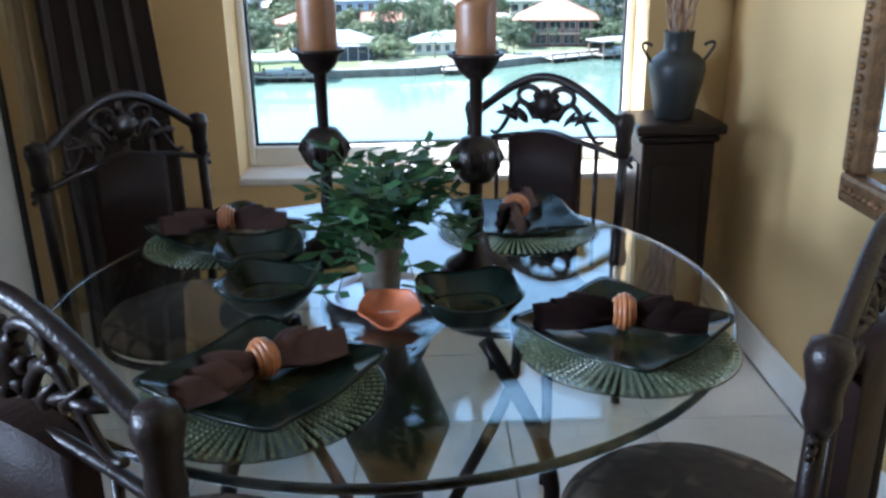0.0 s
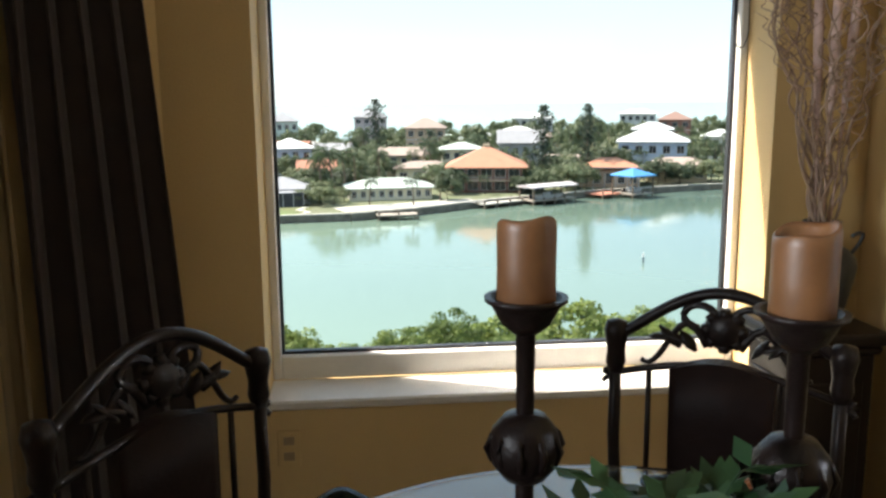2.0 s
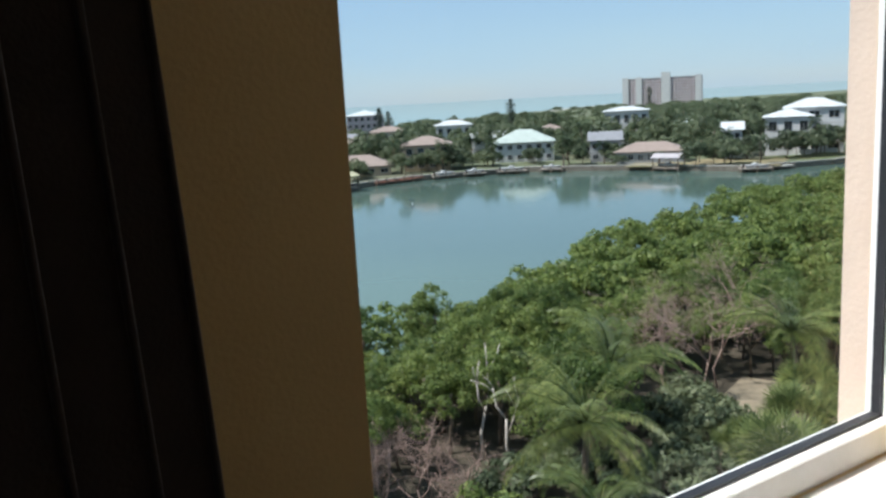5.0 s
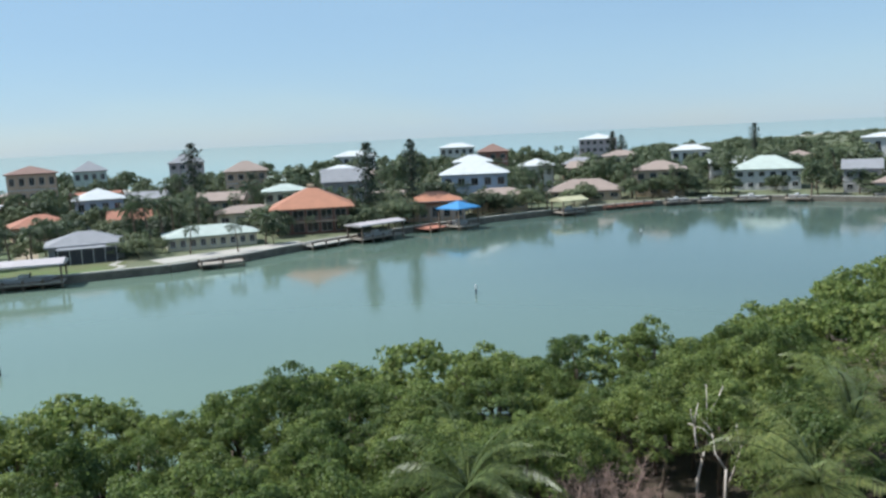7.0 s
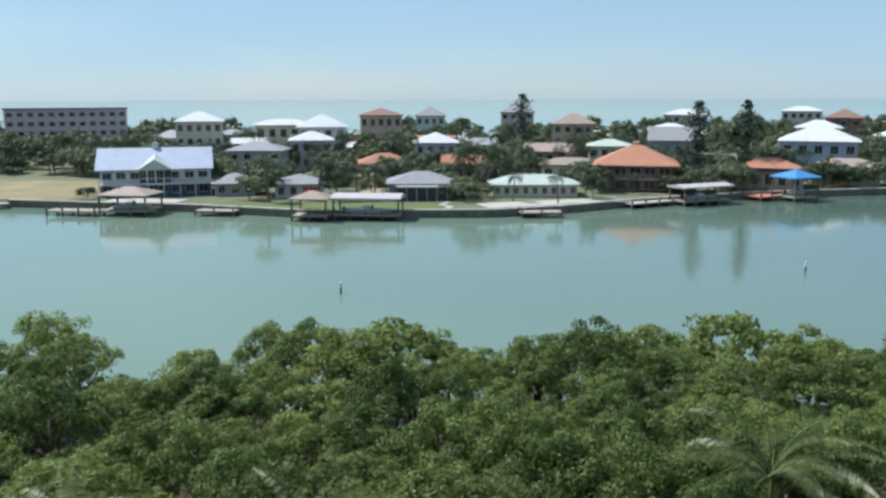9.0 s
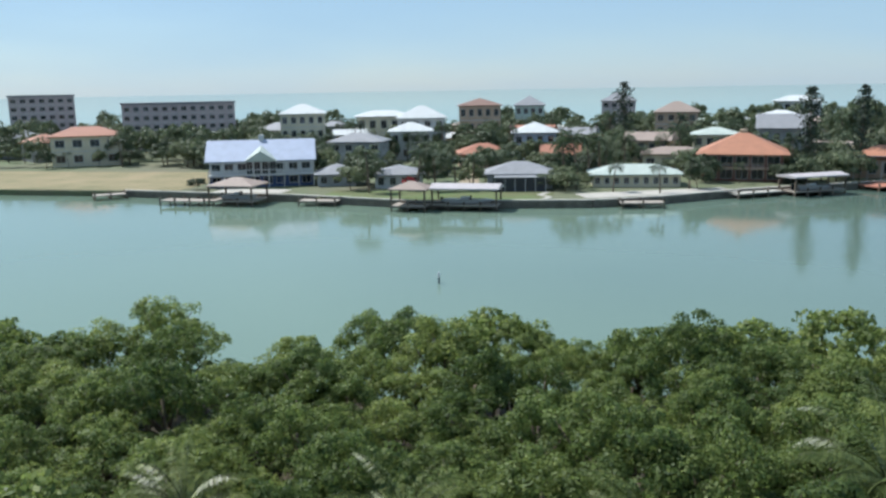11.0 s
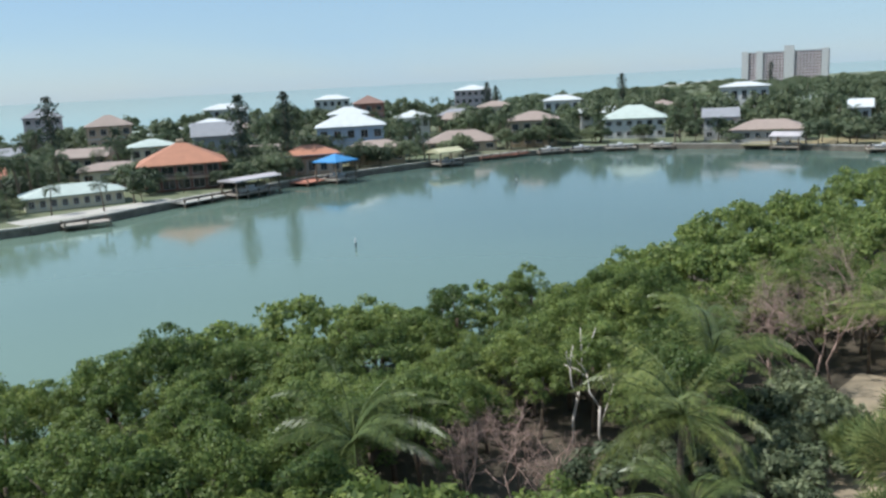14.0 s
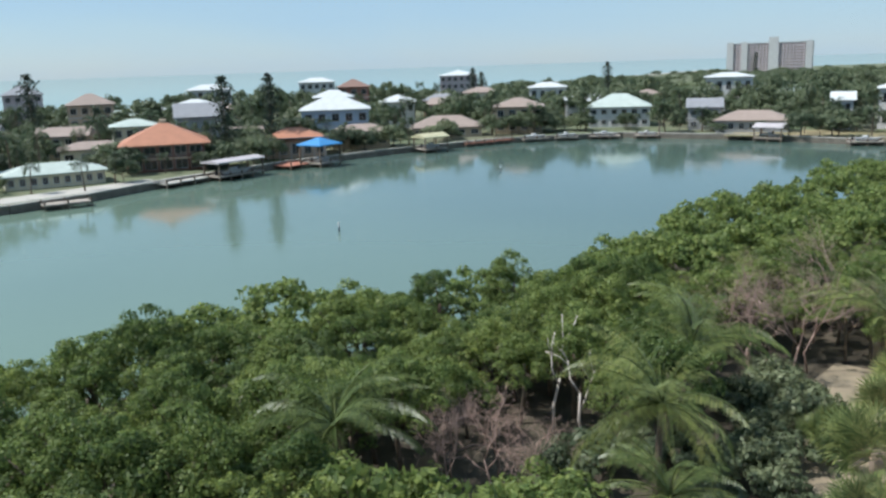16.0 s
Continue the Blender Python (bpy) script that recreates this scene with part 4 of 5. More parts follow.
woods("mangrove_thicket", "dense green mangrove thicket running along the shore", thick, mid_, "mang")

# near palms, dead brush and fan palms under the window
cp = [palm("coconut_palm", "tall coconut palm with wind-blown drooping fronds", 60 + i, 4.4, 26, 4.7, "palm", 64, 0.72, 0.034, 0.5, 0.5) for i in range(2)]
for i, (x, y, s, rz) in enumerate(PALMS):
    set_tree(cp[i % 2], x, y, -18.0, s * 1.08, rz)


def fan_palm(seed):
    rng = np.random.default_rng(seed)
    o = thing("fan_palm", "bushy pale green fan palm beside the sandy path", "palm tree", "fan palms")
    c, u, v = [], [], []
    for k in range(84):
        d = rng.normal(size=3)
        d[2] = abs(d[2]) * 0.9 + 0.1
        d /= np.linalg.norm(d)
        hub = np.array([0, 0, 1.5]) + d * rng.uniform(0.5, 1.15)
        side = np.cross(d, rng.normal(size=3))
        side /= np.linalg.norm(side)
        for j in range(11):
            a = (j - 5) * 0.26
            q = d * math.cos(a) + side * math.sin(a) + np.array([0, 0, -0.15])
            q = q / np.linalg.norm(q) * 0.62
            c.append(hub + q * 0.5), u.append(q * 0.5), v.append(np.cross(q, np.cross(d, side)) * 0.085)
    p, f = quads(np.array(c), np.array(u), np.array(v))
    cr = new("crown", fast_mesh("crown", p, f, "fanleaf"))
    cr.parent = o
    part("trunk", tube([(0, 0, -0.3), (0.05, 0, 1.8)], [0.2, 0.15], 7), "bark", o)
    return o


fp = [fan_palm(80), fan_palm(81)]
for i, (x, y, s) in enumerate(((31.0, 20.6, 1.7), (36.2, 23.2, 1.6), (40.5, 25.6, 1.5), (28.0, 18.3, 1.3), (44.5, 23.5, 1.5), (33.5, 24.6, 1.1))):
    set_tree(fp[i % 2], x, y, -18.0, s, i * 70)
for i, (x, y, h) in enumerate(((15.9, 30.4, 5.0), (18.0, 30.6, 5.0), (19.8, 29.6, 4.6), (17.2, 32.6, 5.4), (19.4, 32.0, 5.0))):
    b = bare("dead_brush", "leafless reddish brown brush among the mangroves", 90 + i, h, 5, "brownbark", 0.75, 0.06)
    b.matrix_world = pose(x, y, -18.0)
for i, (x, y, h) in enumerate(((39.5, 32.0, 7.6), (42.5, 33.4, 7.4), (37.6, 33.6, 6.8))):
    b = bare("dead_tree", "large leafless grey-brown tree above the path", 100 + i, h, 6, "brownbark", 0.55, 0.075)
    b.matrix_world = pose(x, y, -18.0)
for i, (x, y, h) in enumerate(((24.4, 34.6, 8.0), (25.4, 33.2, 7.0), (9.0, 39.0, 6.0))):
    b = bare("bleached_tree", "bleached white bare trunk standing in the thicket", 110 + i, h, 2, "deadbark", 0.35, 0.10, 2)
    b.matrix_world = pose(x, y, -18.0)
und = tree("shrub", "low dark green shrub by the sandy path", 120, 18, 110, 0.11, 1.3, 0.9, 1.6, "oak", 0.4, branch=3, category="shrub")
for i, (x, y) in enumerate(((28.5, 22.8), (27.2, 20.6), (31.8, 25.2), (35.4, 27.0), (25.5, 24.2), (28.5, 24.8), (30.5, 26.6), (33.0, 28.6), (36.5, 30.0), (27.0, 28.0), (34.5, 31.5), (38.5, 32.5), (22.5, 29.5), (26.0, 31.0))):
    set_tree(und, x, y, -18.0, rt.uniform(0.9, 1.5), rt.uniform(0, 360))

# trees among the houses
oaks = [tree("garden_tree", "dark green broad-leaved garden tree across the bay", 130 + i, 26, 64, 0.27, 3.2, 2.7, 5.4, "oak", 0.40, branch=3) for i in range(3)]
pals = [palm("garden_palm", "slim palm tree between the houses", 140 + i, 5.6, 34, 2.6, "fpalm", 11, 0.75, 0.12, 0.5) for i in range(2)]


def pine_tree(seed):
    rng = np.random.default_rng(seed)
    o = thing("pine_tree", "tall dark tapering pine above the roofs", "tree", "tall pines")
    c, u, v = [], [], []
    for k in range(900):
        z = rng.uniform(0.18, 1.0)
        r = (0.165 + 0.03 * math.sin(z * 9 + seed)) * (0.35 + 0.65 * abs(math.sin(z * 21 + seed + 0.6 * math.sin(z * 40)))) * min(1.0, (1.06 - z) * 4) * rng.uniform(0.2, 1.1) * rng.choice([0.6, 1.0, 1.15])
        a = rng.uniform(0, 6.283)
        q = rng.normal(size=3)
        q /= np.linalg.norm(q)
        w = np.cross(q, rng.normal(size=3))
        w /= np.linalg.norm(w)
        c.append((r * 15 * math.cos(a), r * 15 * math.sin(a), z * 15)), u.append(q * 0.34), v.append(w * 0.34)
    p, f = quads(np.array(c), np.array(u), np.array(v))
    cr = new("crown", fast_mesh("crown", p, f, "pine"))
    cr.parent = o
    part("trunk", tube([(0, 0, -0.3), (0, 0, 14)], [0.3, 0.05], 6), "bark", o)
    return o


pines = [pine_tree(150), pine_tree(151)]
for i, (x, y, s, sz) in enumerate(((42, 184, 1.15, 1.18), (51.5, 182, 1.1, 1.19), (6.5, 258, 1.3, 1.3), (178, 318, 1.0, 1.1), (235, 300, 1.0, 1.15), (172, 300, 0.9, 1.0), (560, 520, 1.2, 1.3))):
    set_tree(pines[i % 2], x, y, LZ, s, i * 50, sz)


def free(x, y, pad):
    for o in (h for h in HB):
        if math.hypot(x - o[0], y - o[1]) < o[2] + pad:
            return False
    return True


HB = [(h[2], h[3], max(h[4], h[5]) * 0.55) for h in HOUSES] + [(28, 176, 9.5), (-68, 162, 12), (-15, 158, 8), (-52, 162, 4.5), (-38, 160, 5.5), (6.5, 162, 9), (56, 179, 8), (-141, 268, 18), (-205, 285, 12), (26, 165, 7.5), (-66, 152, 9), (-15, 150, 6), (7, 154, 7), (54, 171, 6), (148, 183, 8), (158, 147, 8), (-38, 153, 4), (-51, 153, 4)]


def shore_far(x):
    return float(np.interp(x, [p[0] for p in FAR[:14]], [p[1] for p in FAR[:14]]))


far_w, n_oak, n_pal = [], 0, 0
for k in range(1900):
    az, r = rt.uniform(-63, 43), 138 + 330 * rt.random() ** 1.35
    x, y = -r * math.sin(radians(az)), r * math.cos(radians(az))
    if x < 162 and y < shore_far(x) + (14 if -55 < x < 25 else 5):
        continue
    if x > 150 and y < 118 or (x < -78 and 149 < y < 192) or y > 385 + x * 0.4 or not free(x, y, 0.2) or (abs(x + 30) < 4 and y < 225):
        continue
    if x > 140 and x < 190 and y < 128:
        continue
    s = rt.uniform(0.75, 1.35) * (1.12 if r > 200 else 1.0)
    low = r < 175
    if rt.random() < 0.3 and n_pal < 280:
        n_pal += 1
        set_tree(rt.choice(pals), x, y, LZ, s * rt.uniform(0.7, 0.9), rt.uniform(0, 360), s * rt.uniform(0.75, 1.1))
    elif n_oak > 240 or r > 240:
        far_w.append((x, y, LZ, s * (0.75 if low else 1), rt.uniform(0, 6.28), s * rt.uniform(0.6, 1.1) * (0.75 if low else 1.35)))
    else:
        n_oak += 1
        set_tree(rt.choice(oaks), x, y, LZ, s * (0.7 if low else 1), rt.uniform(0, 360), s * rt.uniform(0.6, 0.95) * (0.75 if low else 1.1))
farv = [crown_mesh(np.random.default_rng(170 + i), 18, 40, 0.36, 3.2, 2.6, 3.0, 0.42)[0] for i in range(3)]
for k in range(420):
    az, r = rt.uniform(-62, -30), rt.uniform(420, 900)
    x, y = -r * math.sin(radians(az)), r * math.cos(radians(az))
    if y < 380 + x * 0.42 and math.hypot(x - 668, y - 603) > 45:
        far_w.append((x, y, LZ, rt.uniform(1.4, 2.4), rt.uniform(0, 6.28), rt.uniform(0.7, 1.15)))
woods("far_woods", "dark green garden trees massed between the far houses", far_w, farv, "oak")
# picked-out garden trees
for x, y, s in ((37.5, 170, 0.95), (42, 172, 1.0), (47, 175.5, 1.1), (33.5, 167.5, 0.7), (-6, 152.5, 0.7), (-9.5, 153.5, 0.6), (17.5, 157.5, 0.8), (78, 184, 1.0), (70, 182, 1.0), (64, 184, 0.8), (93, 186, 0.8), (113, 192, 1.0), (118, 190, 1.0), (147, 178, 0.9), (160, 134, 1.1), (163, 131, 0.9), (131, 190, 0.8), (84, 186, 0.9), (-57, 170, 1.2), (-60, 178, 1.2), (-80, 180, 1.0), (-96, 200, 1.3), (-104, 200, 1.3), (-112, 205, 1.3), (180, 190, 2.0), (190, 200, 2.2), (205, 185, 1.8), (160, 225, 1.7), (150, 235, 1.5), (184, 126, 1.3), (188, 124, 1.2), (193, 123, 1.4), (198, 121, 1.3), (178, 133, 1.1), (176, 137, 1.2), (38, 166.5, 0.9), (44, 169.5, 1.05), (49, 172.5, 0.9), (62, 178, 0.9), (67, 179.5, 1.1), (72, 178.5, 0.9), (80, 181, 1.0), (97, 188, 0.9), (122, 188, 1.1), (128, 186, 0.8), (137, 184, 0.9), (-46, 152, 0.9), (-44, 157, 1.1), (-31, 158, 1.0), (-24, 156, 0.9), (20, 168, 1.0), (-7, 157, 0.8)):
    set_tree(rt.choice(oaks), x, y, LZ, s, rt.uniform(0, 360))
for x, y, s in ((-41.5, 148.5, 1.3), (-33, 152, 1.2), (-30, 153, 1.1), (-26, 152.5, 1.0), (2.5, 152, 0.8), (10.5, 150.5, 0.8), (-4.5, 168, 1.5), (-2, 172, 1.4), (0, 176, 1.4), (-7, 170, 1.3), (16, 157, 0.9), (85, 183, 1.0), (146, 165, 1.2), (171, 124, 1.0), (26, 166, 0.6), (-23, 154, 1.0)):
    set_tree(rt.choice(pals), x, y, LZ, s, rt.uniform(0, 360))
# trees in the front gardens
rg_ = random.Random(31)
for q in HOUSES:
    x, y, w, d = q[2], q[3], q[4], q[5]
    r = math.hypot(x, y)
    fx, fy = -x / r, -y / r
    for k in range(3):
        lat, out = w * (0.62, -0.58, 0.12)[k] + rg_.uniform(-1.5, 1.5), d / 2 + rg_.uniform(2.5, 5)
        tx, ty = x + fx * out - fy * lat, y + fy * out + fx * lat
        if tx < 140 and ty < shore_far(tx) + 4 or tx > 140 and ty < 122:
            continue
        tall = min(1.3, (q[6] - LZ) / 5.4)
        if rg_.random() < 0.35:
            set_tree(rg_.choice(pals), tx, ty, LZ, 0.9, rg_.uniform(0, 360), tall * rg_.uniform(0.8, 1.2))
        else:
            set_tree(rg_.choice(oaks), tx, ty, LZ, rg_.uniform(0.6, 0.95), rg_.uniform(0, 360), tall * rg_.uniform(0.6, 0.95))
red = tree("blossom_shrub", "red flowering shrub between the palms", 160, 10, 26, 0.3, 1.3, 1.0, 2.6, "bougain", 0.45, branch=3, category="shrub")
red.matrix_world = pose(-34.5, 150.5, LZ)

# ---- dining room things ----
TX, TY, TR, TZ = 0.66, -1.64, 0.693, 0.757      # table centre, radius, top

# table
table = thing("dining_table", "round glass-topped table on a dark scrolled iron base", "table", "", pose(TX, TY, 0))
top = part("tabletop", lathe([(0, TZ - 0.019), (TR - 0.008, TZ - 0.019), (TR - 0.002, TZ - 0.015), (TR, TZ - 0.0095), (TR - 0.002, TZ - 0.004), (TR - 0.008, TZ), (0, TZ)], 96), "tglass", table, "clear glass top with a rounded green edge")
top.visible_shadow = False
part("column", lathe([(0, 0.02), (0.20, 0.02), (0.21, 0.05), (0.15, 0.08), (0.07, 0.14), (0.055, 0.25), (0.09, 0.34), (0.12, 0.42), (0.09, 0.50), (0.06, 0.58), (0.10, 0.66), (0.15, 0.70), (0.15, 0.72), (0, 0.72)], 28), "iron", table)
for k in range(4):
    a = radians(45 + 90 * k)

    def sc(u):
        r = 0.10 + 0.30 * math.sin(u * 2.6) ** 1.5 + 0.05 * u
        return (r * math.cos(a), r * math.sin(a), 0.02 + 0.69 * u)
    part("scroll_leg", tube(arc(18, sc), 0.016, 8), "iron", table)
    part("support_pad", lathe([(0, 0.722), (0.02, 0.722), (0.02, TZ - 0.0195), (0, TZ - 0.0195)], 12, at=(0.15 * math.cos(a) * 0.9, 0.15 * math.sin(a) * 0.9, 0)), "black", table)


def chair():
    """Back in the plane y = 0, seat towards +y."""
    c = thing("dining_chair", "dark bronze iron dining chair with leather back and scrolled crest", "chair", "chairs round the table")
    H = 0.245
    for s in (-1, 1):
        part("back_post", tube([(s * (H - 0.015), -0.10, 0.0), (s * (H - 0.01), -0.05, 0.25), (s * (H - 0.01), 0.0, 0.46), (s * H, 0.005, 0.7), (s * H, 0, 0.93)], 0.0145, 10), "iron", c)
        f = lathe([(0, 0.0), (0.016, 0.004), (0.024, 0.03), (0.021, 0.06), (0.026, 0.085), (0.03, 0.105), (0.024, 0.128), (0, 0.136)], 14, at=(s * H, 0, 0.852))
        tube(arc(10, lambda u: (s * (H + 0.018 + 0.012 * math.sin(u * 9)), 0.0, 0.86 - 0.03 * u)), 0.006, 6, f)
        part("finial", f, "iron", c, "leaf-carved bronze finial")
        part("front_leg", tube([(s * 0.21, 0.40, 0.44), (s * 0.225, 0.42, 0.25), (s * 0.215, 0.41, 0.0)], [0.018, 0.015, 0.012], 10), "iron", c)
        part("spindle", tube([(s * 0.165, 0, 0.50), (s * 0.165, 0, 0.873)], 0.007, 8), "iron", c)
        # leaf scrolls of the crest
        o = tube(arc(16, lambda u: (s * (0.035 + 0.15 * u), 0, 0.945 + 0.05 * math.sin(u * 5.2) - 0.005 * u)), [0.010 - 0.004 * k / 15 for k in range(16)], 8)
        tube(arc(14, lambda u: (s * (0.055 + 0.035 * math.sin(u * 5.5)), 0, 0.985 + 0.045 * (1 - math.cos(u * 5.5)) * 0.6)), 0.009, 8, o)
        for q, (px, pz, L, an) in enumerate(((0.07, 0.945, 0.075, 0.35), (0.095, 0.935, 0.07, 0.75), (0.11, 0.96, 0.06, -0.1), (0.06, 0.93, 0.06, 0.9))):
            tip = Vector((s * (px + L * math.cos(an)), 0, pz + L * math.sin(an)))
            b = Vector((s * px, 0, pz))
            tube([b, b.lerp(tip, 0.35), b.lerp(tip, 0.7), tip], [0.006, 0.018, 0.014, 0.002], 8, o, 0.5)
        part("leaf_scroll", o, "iron", c)
    part("crest_rail", tube(arc(25, lambda u: ((2 * u - 1) * H, 0, 0.955 + 0.125 * math.cos((u - 0.5) * math.pi) ** 1.15 - 0.01)), 0.0135, 10), "iron", c)
    part("lower_rail", tube(arc(17, lambda u: ((2 * u - 1) * H, 0, 0.855 + 0.045 * math.cos((u - 0.5) * math.pi))), 0.009, 8), "iron", c)
    ro = lathe([(0, -0.022), (0.03, -0.018), (0.046, 0), (0.03, 0.018), (0, 0.024)], 16)
    for k in range(8):
        a = k * math.pi / 4
        part("petal", tube([(0.03 * math.cos(a), 0, 0.985 + 0.03 * math.sin(a)), (0.05 * math.cos(a), 0, 0.985 + 0.05 * math.sin(a))], [0.016, 0.012], 6), "iron", c)
    bmesh.ops.transform(ro, matrix=pose(0, 0, 0.985, 90, 0, 0), verts=ro.verts)
    part("rosette", ro, "iron", c)
    pad = bmesh.new()
    n = 12
    front, back = [], []
    for i in range(n + 1):
        x = -0.115 + 0.23 * i / n
        zt = 0.885 + 0.028 * math.cos(x / 0.115 * math.pi / 2)
        for lst, yy in ((front, 0.016 + 0.010 * math.cos(x / 0.115 * 1.4)), (back, -0.016 - 0.008 * math.cos(x / 0.115 * 1.4))):
            lst.append([pad.verts.new((x * (1 - 0.05 * k), yy, zt - (zt - 0.46) * k)) for k in (0, 0.3, 0.6, 1)])
    for lst in (front, back):
        for a, b in zip(lst, lst[1:]):
            for k in range(3):
                pad.faces.new((a[k], b[k], b[k + 1], a[k + 1])).smooth = True
    for k in range(3):
        for i in (0, n):
            pad.faces.new((front[i][k], front[i][k + 1], back[i][k + 1], back[i][k]))
    for i in range(n):
        for k in (0, 3):
            pad.faces.new((front[i][k], front[i + 1][k], back[i + 1][k], back[i][k]))
    bmesh.ops.recalc_face_normals(pad, faces=pad.faces)
    part("back_pad", pad, "leather", c, "dark brown leather back pad")
    st = lathe([(0, 0.435), (0.20, 0.435), (0.235, 0.45), (0.24, 0.47), (0.22, 0.492), (0.14, 0.505), (0, 0.51)], 40)
    bmesh.ops.transform(st, matrix=Matrix.Translation((0, 0.225, 0)), verts=st.verts)
    part("seat", st, "rug", c, "round brown fabric seat with a medallion pattern")
    part("seat_ring", tube(arc(41, lambda u: (0.236 * math.cos(u * 6.2832), 0.225 + 0.236 * math.sin(u * 6.2832), 0.43)), 0.010, 8), "iron", c)
    return c


ch = chair()
ch.matrix_world = pose(-0.087, -0.99, 0, 0, 0, 230.5)
for (x0, y0), (x1, y1) in (((1.30, -0.939), (0.893, -0.669)), ((0.03, -2.26), (0.45, -2.50)), ((1.22, -2.385), (1.53, -2.01))):
    copy_thing(ch, pose((x0 + x1) / 2, (y0 + y1) / 2, 0, 0, 0, math.degrees(math.atan2(y1 - y0, x1 - x0))))


# ---- table setting ----
def wavy_square(r, h, lift, n=48, inner=0.5, thick=0.006, square=3.2, bm=None):
    """A squarish dish with raised, curling corners."""
    bm = bm or bmesh.new()

    def rad(a, rr):
        return rr / (abs(math.cos(a)) ** square + abs(math.sin(a)) ** square) ** (1 / square)
    prof = [(0.0, 0.0), (inner * 0.7, 0.0), (inner, 0.004 / max(h, .01) * h), (0.5 + inner / 2, h * 0.45), (0.94, h * 0.9), (1.0, h)]
    rings = []
    for side in (0, 1):
        for f, z in (prof if not side else prof[::-1]):
            ring = []
            for i in range(n):
                a = 2 * math.pi * i / n
                q = rad(a, r * f) if f else 0
                zz = z + lift * f ** 4 * abs(math.sin(2 * a)) ** 2.5
                ring.append(bm.verts.new((q * math.cos(a), q * math.sin(a), zz + (0 if side else thick))))
            rings.append(ring)
    for a, b in zip(rings, rings[1:]):
        for i in range(n):
            j = (i + 1) % n
            bm.faces.new((a[i], a[j], b[j], b[i])).smooth = True
    bmesh.ops.remove_doubles(bm, verts=bm.verts, dist=0.00005)
    bmesh.ops.recalc_face_normals(bm, faces=bm.faces)
    return bm


def placemat():
    o = thing("placemat", "round green glass-bead placemat lying on the glass table", "placemat", "placemats")
    part("backing", lathe([(0, 0), (0.198, 0), (0.2, 0.001), (0.198, 0.002), (0, 0.002)], 64), "tglass", o)
    v, f = [], []
    for ring in range(11):
        r = 0.085 + ring * 0.0105
        n = 76
        for k in range(n):
            a = 2 * math.pi * (k + 0.1 * (ring % 2)) / n
            ca, sa = math.cos(a), math.sin(a)
            b = len(v)
            for dr, dt, z in ((-0.0044, -0.0026, 0.002), (0.0044, -0.003, 0.002), (0.0044, 0.003, 0.002), (-0.0044, 0.0026, 0.002), (-0.003, -0.0016, 0.0052), (0.003, -0.0018, 0.0052), (0.003, 0.0018, 0.0052), (-0.003, 0.0016, 0.0052)):
                v.append(((r + dr) * ca - dt * sa, (r + dr) * sa + dt * ca, z))
            f += [(b + 4, b + 5, b + 6, b + 7), (b, b + 1, b + 5, b + 4), (b + 1, b + 2, b + 6, b + 5), (b + 2, b + 3, b + 7, b + 6), (b + 3, b, b + 4, b + 7)]
    tagged(mesh_ob("beads", v, f, "mat", o), kind="stuff")
    part("centre", lathe([(0, 0.0022), (0.079, 0.0022), (0.079, 0.004), (0, 0.004)], 48), "mat", o)
    return o


def plate():
    o = thing("square_plate", "dark green glazed square plate with curled corners on a placemat", "plate", "dinner plates")
    part("body", wavy_square(0.15, 0.018, 0.010, square=16.0, n=96), "plate", o)
    part("glaze", wavy_square(0.088, 0.0012, 0.0, thick=0.0012, inner=0.9), "plateface", o, "streaky green and brown glaze").location = (0, 0, 0.0075)
    return o


def napkin(seed):
    """A cloth gathered in the middle, fanned at both ends."""
    rng = random.Random(seed)
    o = thing("napkin", "maroon-brown linen napkin gathered like a bow on the plate", "napkin", "napkins")
    for s, L in ((-1, 0.155), (1, 0.14)):
        for k in range(3):
            bm = bmesh.new()
            rows = []
            dz, sp = 0.011 * k, 0.68 - 0.14 * k
            for i in range(9):
                u = i / 8
                w = (0.012 + 0.055 * math.sin(min(1.0, u * 1.15) * 2.3)) * sp
                row = []
                for j in range(9):
                    t = j / 8 * 2 - 1
                    x = s * (0.01 + (L - 0.03 * k) * u * (1 - 0.10 * abs(t)))
                    y = w * t + 0.012 * (k - 1) * u
                    z = 0.016 + dz + 0.016 * math.cos(t * math.pi * 1.5 + k) * (0.5 + u * 0.6) + 0.02 * math.sin(u * 2.4) * (1 - t * t)
                    row.append(bm.verts.new((x, y, z + rng.uniform(-.001, .001))))
                rows.append(row)
            for a, b in zip(rows, rows[1:]):
                for j in range(8):
                    bm.faces.new((a[j], a[j + 1], b[j + 1], b[j])).smooth = True
            bmesh.ops.solidify(bm, geom=bm.faces[:], thickness=0.0022)
            part("fold", bm, "napkin", o)
    return o


def ring_():
    o = thing("napkin_ring", "amber beaded napkin ring round the napkin", "napkin ring", "napkin rings")
    for k in range(5):
        part("hoop", tube(arc(29, lambda u: ((k - 2) * 0.0075, (0.031 - 0.0022 * (k - 2) ** 2) * math.cos(u * 6.2832), 0.032 + (0.030 - 0.0022 * (k - 2) ** 2) * math.sin(u * 6.2832))), 0.0052, 7), "ring", o)
    return o


def bowl():
    o = thing("square_bowl", "black-green glazed square bowl with a wavy rim on the table", "bowl", "bowls")
    part("body", wavy_square(0.098, 0.062, 0.012, inner=0.45, square=3.4), "plate", o)
    part("glaze", wavy_square(0.066, 0.024, 0.0, inner=0.7, thick=0.0015, square=3.4), "plateface", o, "mossy green inner glaze").location = (0, 0, 0.0085)
    return o


